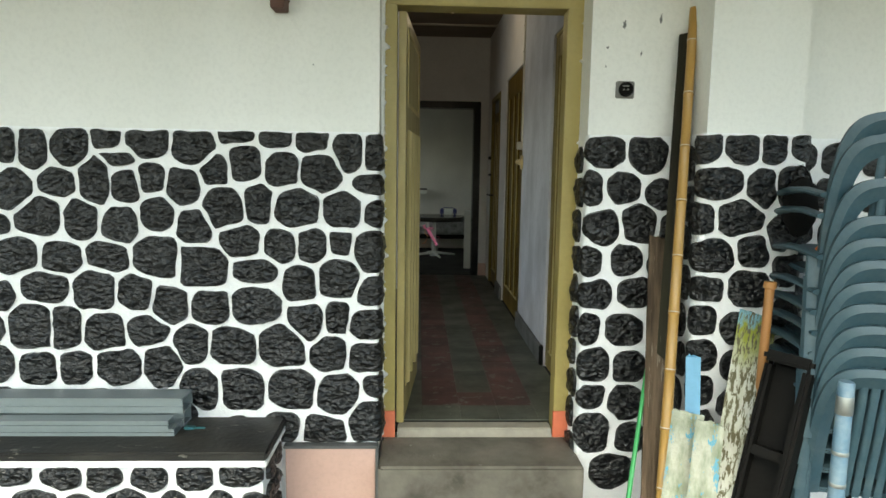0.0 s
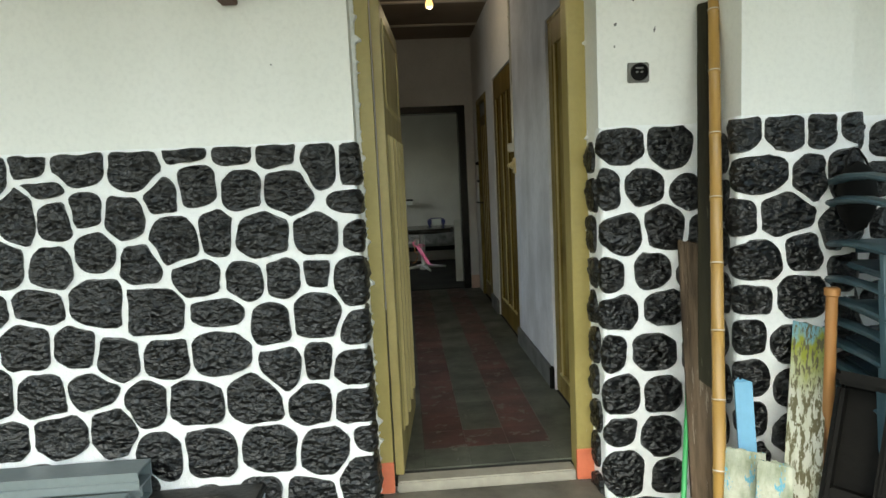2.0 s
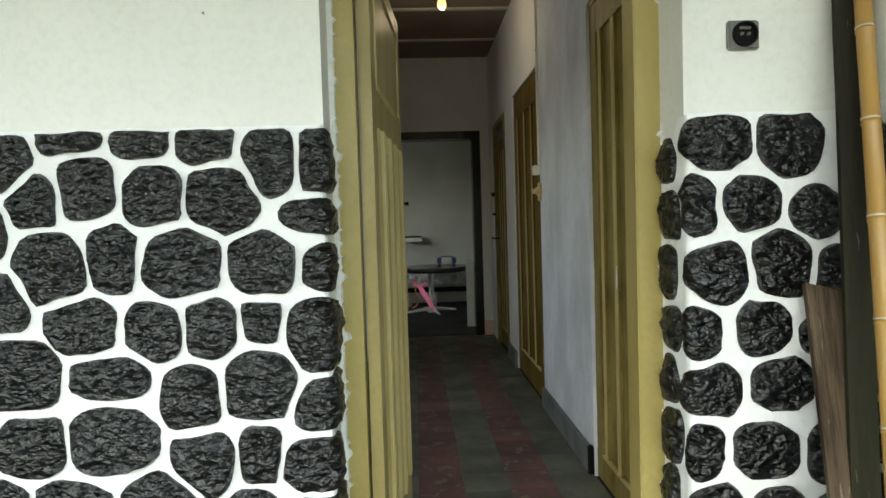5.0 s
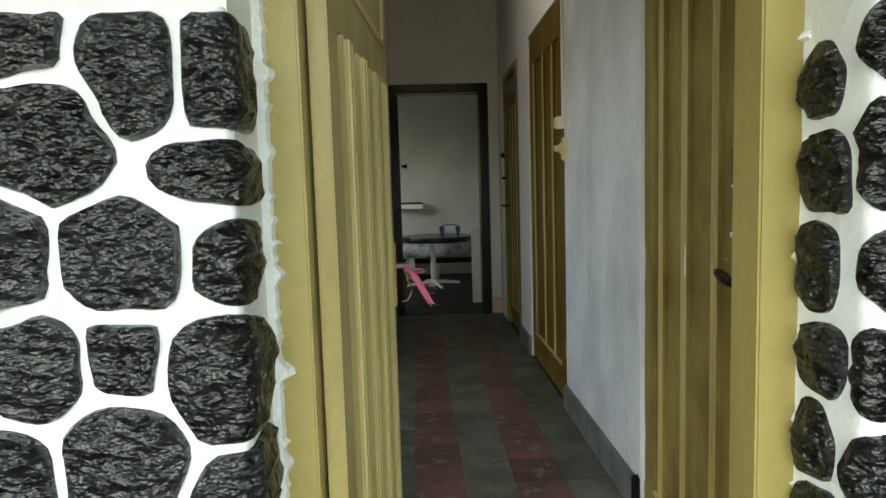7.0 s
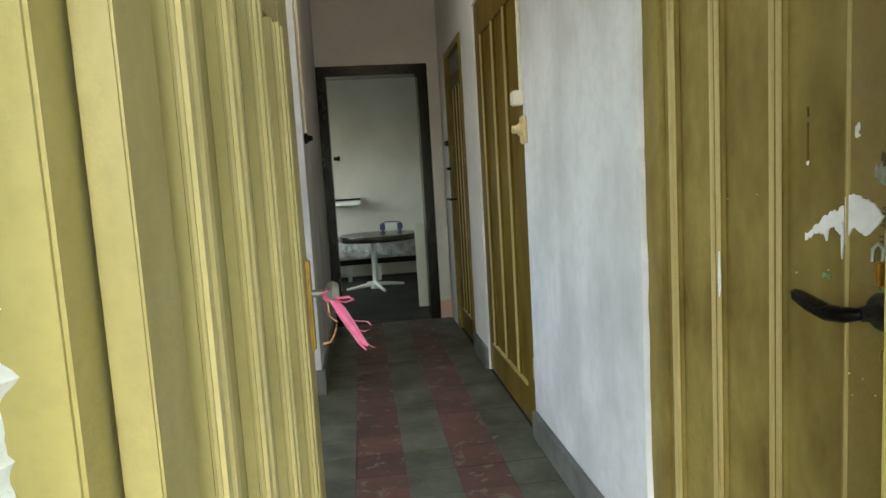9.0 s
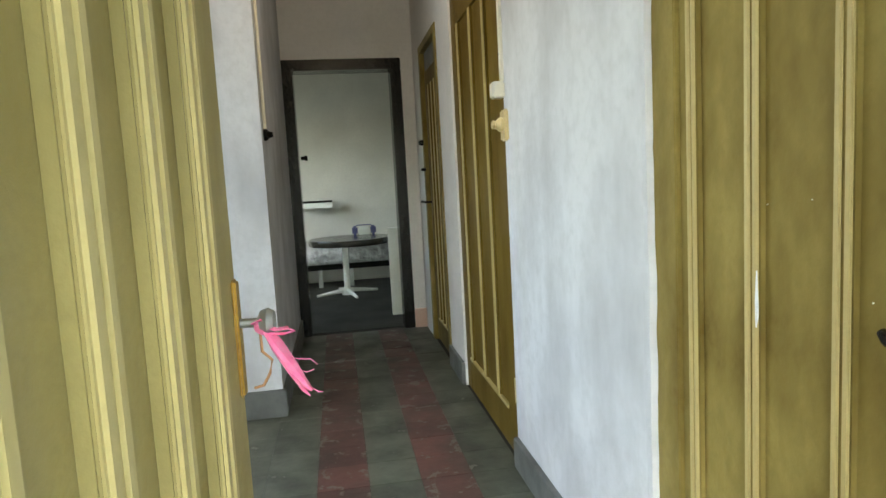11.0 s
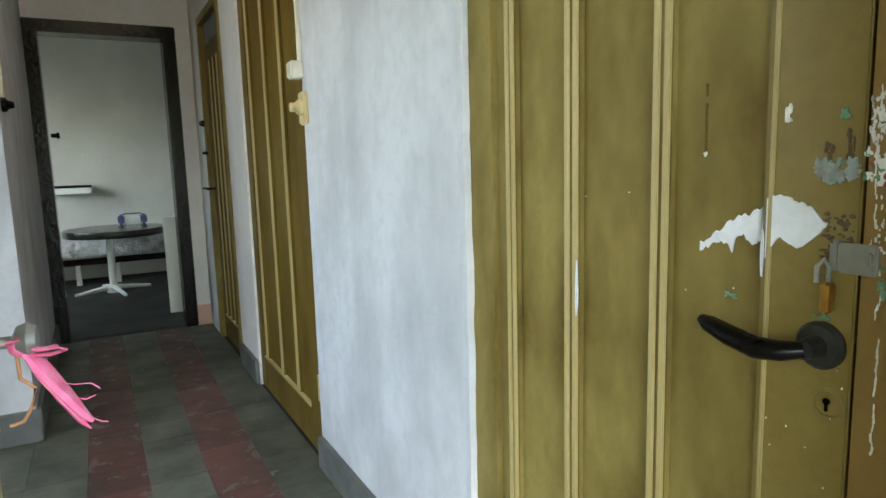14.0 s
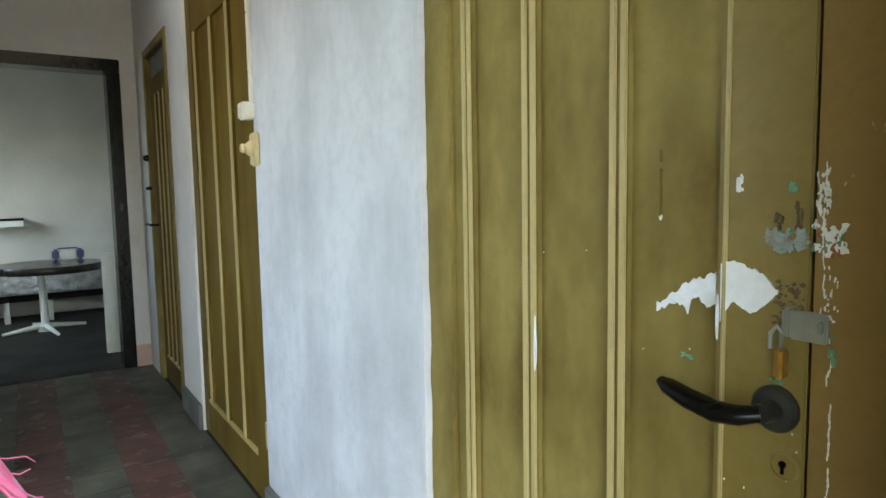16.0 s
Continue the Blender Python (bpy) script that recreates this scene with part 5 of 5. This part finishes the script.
COURSES += (
    ((-1.546, 1.036, 0.19, 0.17), (-1.357, 1.025, 0.14, 0.19), (-1.194, 0.994, 0.15, 0.17), (-1.026, 1.048, 0.15, 0.15), (-0.873, 0.988, 0.15, 0.16), (-0.748, 1.083, 0.17, 0.18), (-0.591, 1.100, 0.11, 0.17), (-0.426, 1.083, 0.19, 0.19), (-0.228, 1.071, 0.16, 0.17), (-0.092, 1.060, 0.07, 0.12), (-1.704, 0.987, 0.08, 0.10)),
    ((-1.639, 0.862, 0.19, 0.17), (-1.453, 0.844, 0.18, 0.15), (-1.250, 0.860, 0.18, 0.15), (-1.036, 0.860, 0.22, 0.19), (-0.848, 0.820, 0.23, 0.20), (-0.675, 0.928, 0.17, 0.15), (-0.500, 0.913, 0.14, 0.15), (-0.359, 0.920, 0.13, 0.16), (-0.233, 0.930, 0.10, 0.13), (-0.116, 0.889, 0.12, 0.18)),
)
COURSES += (
    ((-1.703, 0.681, 0.08, 0.13), (-1.531, 0.725, 0.20, 0.15), (-1.314, 0.710, 0.17, 0.19), (-1.131, 0.697, 0.17, 0.17), (-0.994, 0.641, 0.17, 0.17), (-0.817, 0.637, 0.17, 0.16), (-0.612, 0.803, 0.20, 0.12), (-0.609, 0.643, 0.22, 0.17), (-0.418, 0.740, 0.14, 0.17), (-0.242, 0.774, 0.18, 0.18), (-0.108, 0.712, 0.10, 0.14)),
    ((-1.595, 0.542, 0.19, 0.22), (-1.447, 0.536, 0.13, 0.19), (-1.279, 0.520, 0.17, 0.18), (-1.088, 0.529, 0.18, 0.15), (-0.902, 0.466, 0.15, 0.18), (-0.715, 0.454, 0.20, 0.18), (-0.498, 0.458, 0.21, 0.20), (-0.392, 0.571, 0.16, 0.18), (-0.249, 0.593, 0.11, 0.15), (-0.128, 0.561, 0.14, 0.14), (-1.768, 0.535, 0.11, 0.12)),
)
COURSES += (
    ((-1.763, 0.372, 0.15, 0.16), (-1.572, 0.359, 0.16, 0.16), (-1.411, 0.358, 0.15, 0.16), (-1.221, 0.361, 0.20, 0.17), (-1.028, 0.365, 0.17, 0.19), (-0.875, 0.257, 0.18, 0.19), (-0.678, 0.263, 0.20, 0.20), (-0.458, 0.262, 0.21, 0.19), (-0.285, 0.418, 0.18, 0.17), (-0.136, 0.406, 0.16, 0.14), (-0.096, 0.273, 0.08, 0.12)),
    ((-0.245, 0.235, 0.19, 0.21), (-0.132, 0.104, 0.15, 0.19), (-0.308, 0.065, 0.20, 0.15), (-0.499, 0.076, 0.15, 0.14)),
)
HIDDEN = ((-0.96, 0.17, 0.16, 0.16), (-1.13, 0.17, 0.17, 0.16), (-1.34, 0.17, 0.18, 0.16), (-1.55, 0.17, 0.17, 0.16), (-1.74, 0.18, 0.15, 0.16), (-0.70, 0.06, 0.18, 0.13), (-0.90, 0.02, 0.18, 0.12))
stones = []
for row in COURSES + (HIDDEN,):
    for x, z, w, h in row:
        a, b = x + 2.6 - w / 2, x + 2.6 + w / 2
        if x + w / 2 > -0.085:
            b = west.length - 0.035 - 0.02 * (len(stones) % 3)
        if z > 1.3:
            z, h = z + 0.005, h + 0.014
        stones.append(((a + b) / 2, z, b - a, h))
for k in range(9):
    for j in range(4):
        stones.append((0.08 + 0.2 * j + rnd.uniform(-0.03, 0.03), 1.33 - 0.165 * k + rnd.uniform(-0.02, 0.02), 0.17, 0.145))
wall_w = mortar_bed("wainscot_west", west, GROUND_Z, 1.416, "black stones set in white mortar beside the door")
lay_stones(west, stones, (0.0, 0.006), (west.length - 0.02, 1.409), wall_w, rnd)

east = Facing([(0.857, 3.236), (0.857, FRONT), (1.29, FRONT), (1.262, 2.815), (1.71, 2.815), (1.71, FRONT), (3.4, FRONT)], [0.022, 0.015, 0.04, 0.04, 0.015])
U0 = 0.16 - 0.857
U1 = 0.825 - 1.262
PANEL = (
    ((0.940, 1.348, 0.18, 0.13), (1.132, 1.339, 0.17, 0.15), (0.892, 1.183, 0.10, 0.17), (1.032, 1.188, 0.15, 0.14), (1.200, 1.164, 0.13, 0.14), (0.940, 1.013, 0.16, 0.16), (1.111, 1.036, 0.15, 0.18), (1.248, 1.000, 0.08, 0.15), (0.898, 0.856, 0.10, 0.14), (1.059, 0.866, 0.14, 0.14)),
    ((0.923, 0.706, 0.15, 0.14), (1.109, 0.718, 0.16, 0.14), (1.222, 0.846, 0.13, 0.10), (0.904, 0.549, 0.10, 0.16), (1.066, 0.541, 0.18, 0.15), (1.242, 0.531, 0.13, 0.16), (0.933, 0.376, 0.14, 0.16), (1.097, 0.370, 0.15, 0.15), (1.264, 0.345, 0.13, 0.16), (0.925, 0.224, 0.13, 0.12)),
)
PANEL += (
    ((1.087, 0.201, 0.16, 0.16), (1.262, 0.162, 0.13, 0.15), (0.934, 0.052, 0.15, 0.19), (1.119, 0.029, 0.14, 0.14), (1.032, -0.138, 0.19, 0.16), (1.280, -0.031, 0.12, 0.18)),
)
PILASTER = (
    ((1.273, 1.363, 0.13, 0.12), (1.427, 1.363, 0.14, 0.12), (1.559, 1.363, 0.11, 0.12), (1.708, 1.373, 0.18, 0.11), (1.331, 1.212, 0.21, 0.14), (1.518, 1.198, 0.12, 0.17), (1.256, 1.082, 0.14, 0.15), (1.437, 1.086, 0.19, 0.17), (1.630, 1.018, 0.16, 0.15), (1.655, 1.208, 0.15, 0.17)),
    ((1.323, 0.920, 0.19, 0.14), (1.499, 0.942, 0.13, 0.15), (1.649, 0.863, 0.12, 0.14), (1.310, 0.779, 0.16, 0.11), (1.497, 0.784, 0.18, 0.16), (1.304, 0.647, 0.11, 0.13), (1.466, 0.619, 0.17, 0.14), (1.311, 0.497, 0.12, 0.14), (1.486, 0.452, 0.18, 0.15), (1.308, 0.344, 0.11, 0.13)),
)
PILASTER += (
    ((1.477, 0.278, 0.17, 0.15), (1.329, 0.178, 0.10, 0.16), (1.495, 0.089, 0.16, 0.18), (1.667, 0.685, 0.12, 0.17), (1.670, 0.487, 0.15, 0.17)),
)
LOW = ((1.30, 0.0, 0.12, 0.17), (1.48, -0.1, 0.16, 0.17), (1.66, 0.3, 0.14, 0.17), (1.66, 0.11, 0.14, 0.17), (1.66, -0.1, 0.14, 0.17), (1.3, -0.19, 0.13, 0.16), (1.48, -0.27, 0.16, 0.1))
stones = [(x + U0, z, w, h) for row in PANEL for x, z, w, h in row] + [(x + U1, z, w, h) for row in PILASTER + (LOW,) for x, z, w, h in row]
stones = [(u, z + 0.008, w, h + 0.022) if z > 1.3 else (u, z, w, h) for u, z, w, h in stones]
stones += [(0.06 + 0.018 * (k % 2), 1.31 - 0.15 * k, 0.09 + 0.03 * (k % 2), 0.12 + 0.02 * (k % 3)) for k in range(10)]
stones += [(0.70 + 0.03 * (k % 2), 1.30 - 0.17 * k, 0.13, 0.14) for k in range(10)]
for k in range(10):
    for j in range(11):
        stones.append((U1 + 1.84 + 0.19 * j + rnd.uniform(-0.03, 0.03), 1.33 - 0.16 * k + rnd.uniform(-0.02, 0.02), 0.165, 0.14))
wall_e = mortar_bed("wainscot_east", east, GROUND_Z, 1.424, "black stones set in white mortar round the pilaster")
lay_stones(east, stones, (0.008, GROUND_Z + 0.01), (east.length, 1.418), wall_e, rnd)

fb = Facing([(-2.6, 2.698), (-0.503, 2.698), (-0.503, 3.055)], [0.02])
stones = [(x + 2.6, z, w, h) for x, z, w, h in ((-1.484, 0.03, 0.14, 0.10), (-1.299, 0.018, 0.15, 0.10), (-1.133, 0.017, 0.14, 0.11), (-0.954, 0.016, 0.14, 0.11), (-0.773, 0.020, 0.14, 0.11), (-0.594, 0.028, 0.17, 0.10), (-1.406, -0.077, 0.18, 0.10), (-1.242, -0.09, 0.11, 0.07), (-1.046, -0.08, 0.15, 0.10), (-0.864, -0.082, 0.09, 0.08), (-0.676, -0.083, 0.10, 0.08), (-0.54, -0.09, 0.09, 0.09))]
stones += [(0.1 + 0.185 * j, -0.21 + rnd.uniform(-0.015, 0.015), 0.15, 0.12) for j in range(12)]
stones += [(0.05 + 0.18 * j, 0.025 - 0.11 * k, 0.14, 0.09) for j in range(6) for k in range(2)]
stones += [(2.19 + 0.12 * j, 0.02 - 0.12 * k, 0.10, 0.10) for j in range(2) for k in range(3)]
lay_stones(fb, stones, (0.0, GROUND_Z), (fb.length, 0.075), bench, rnd, 0.012)
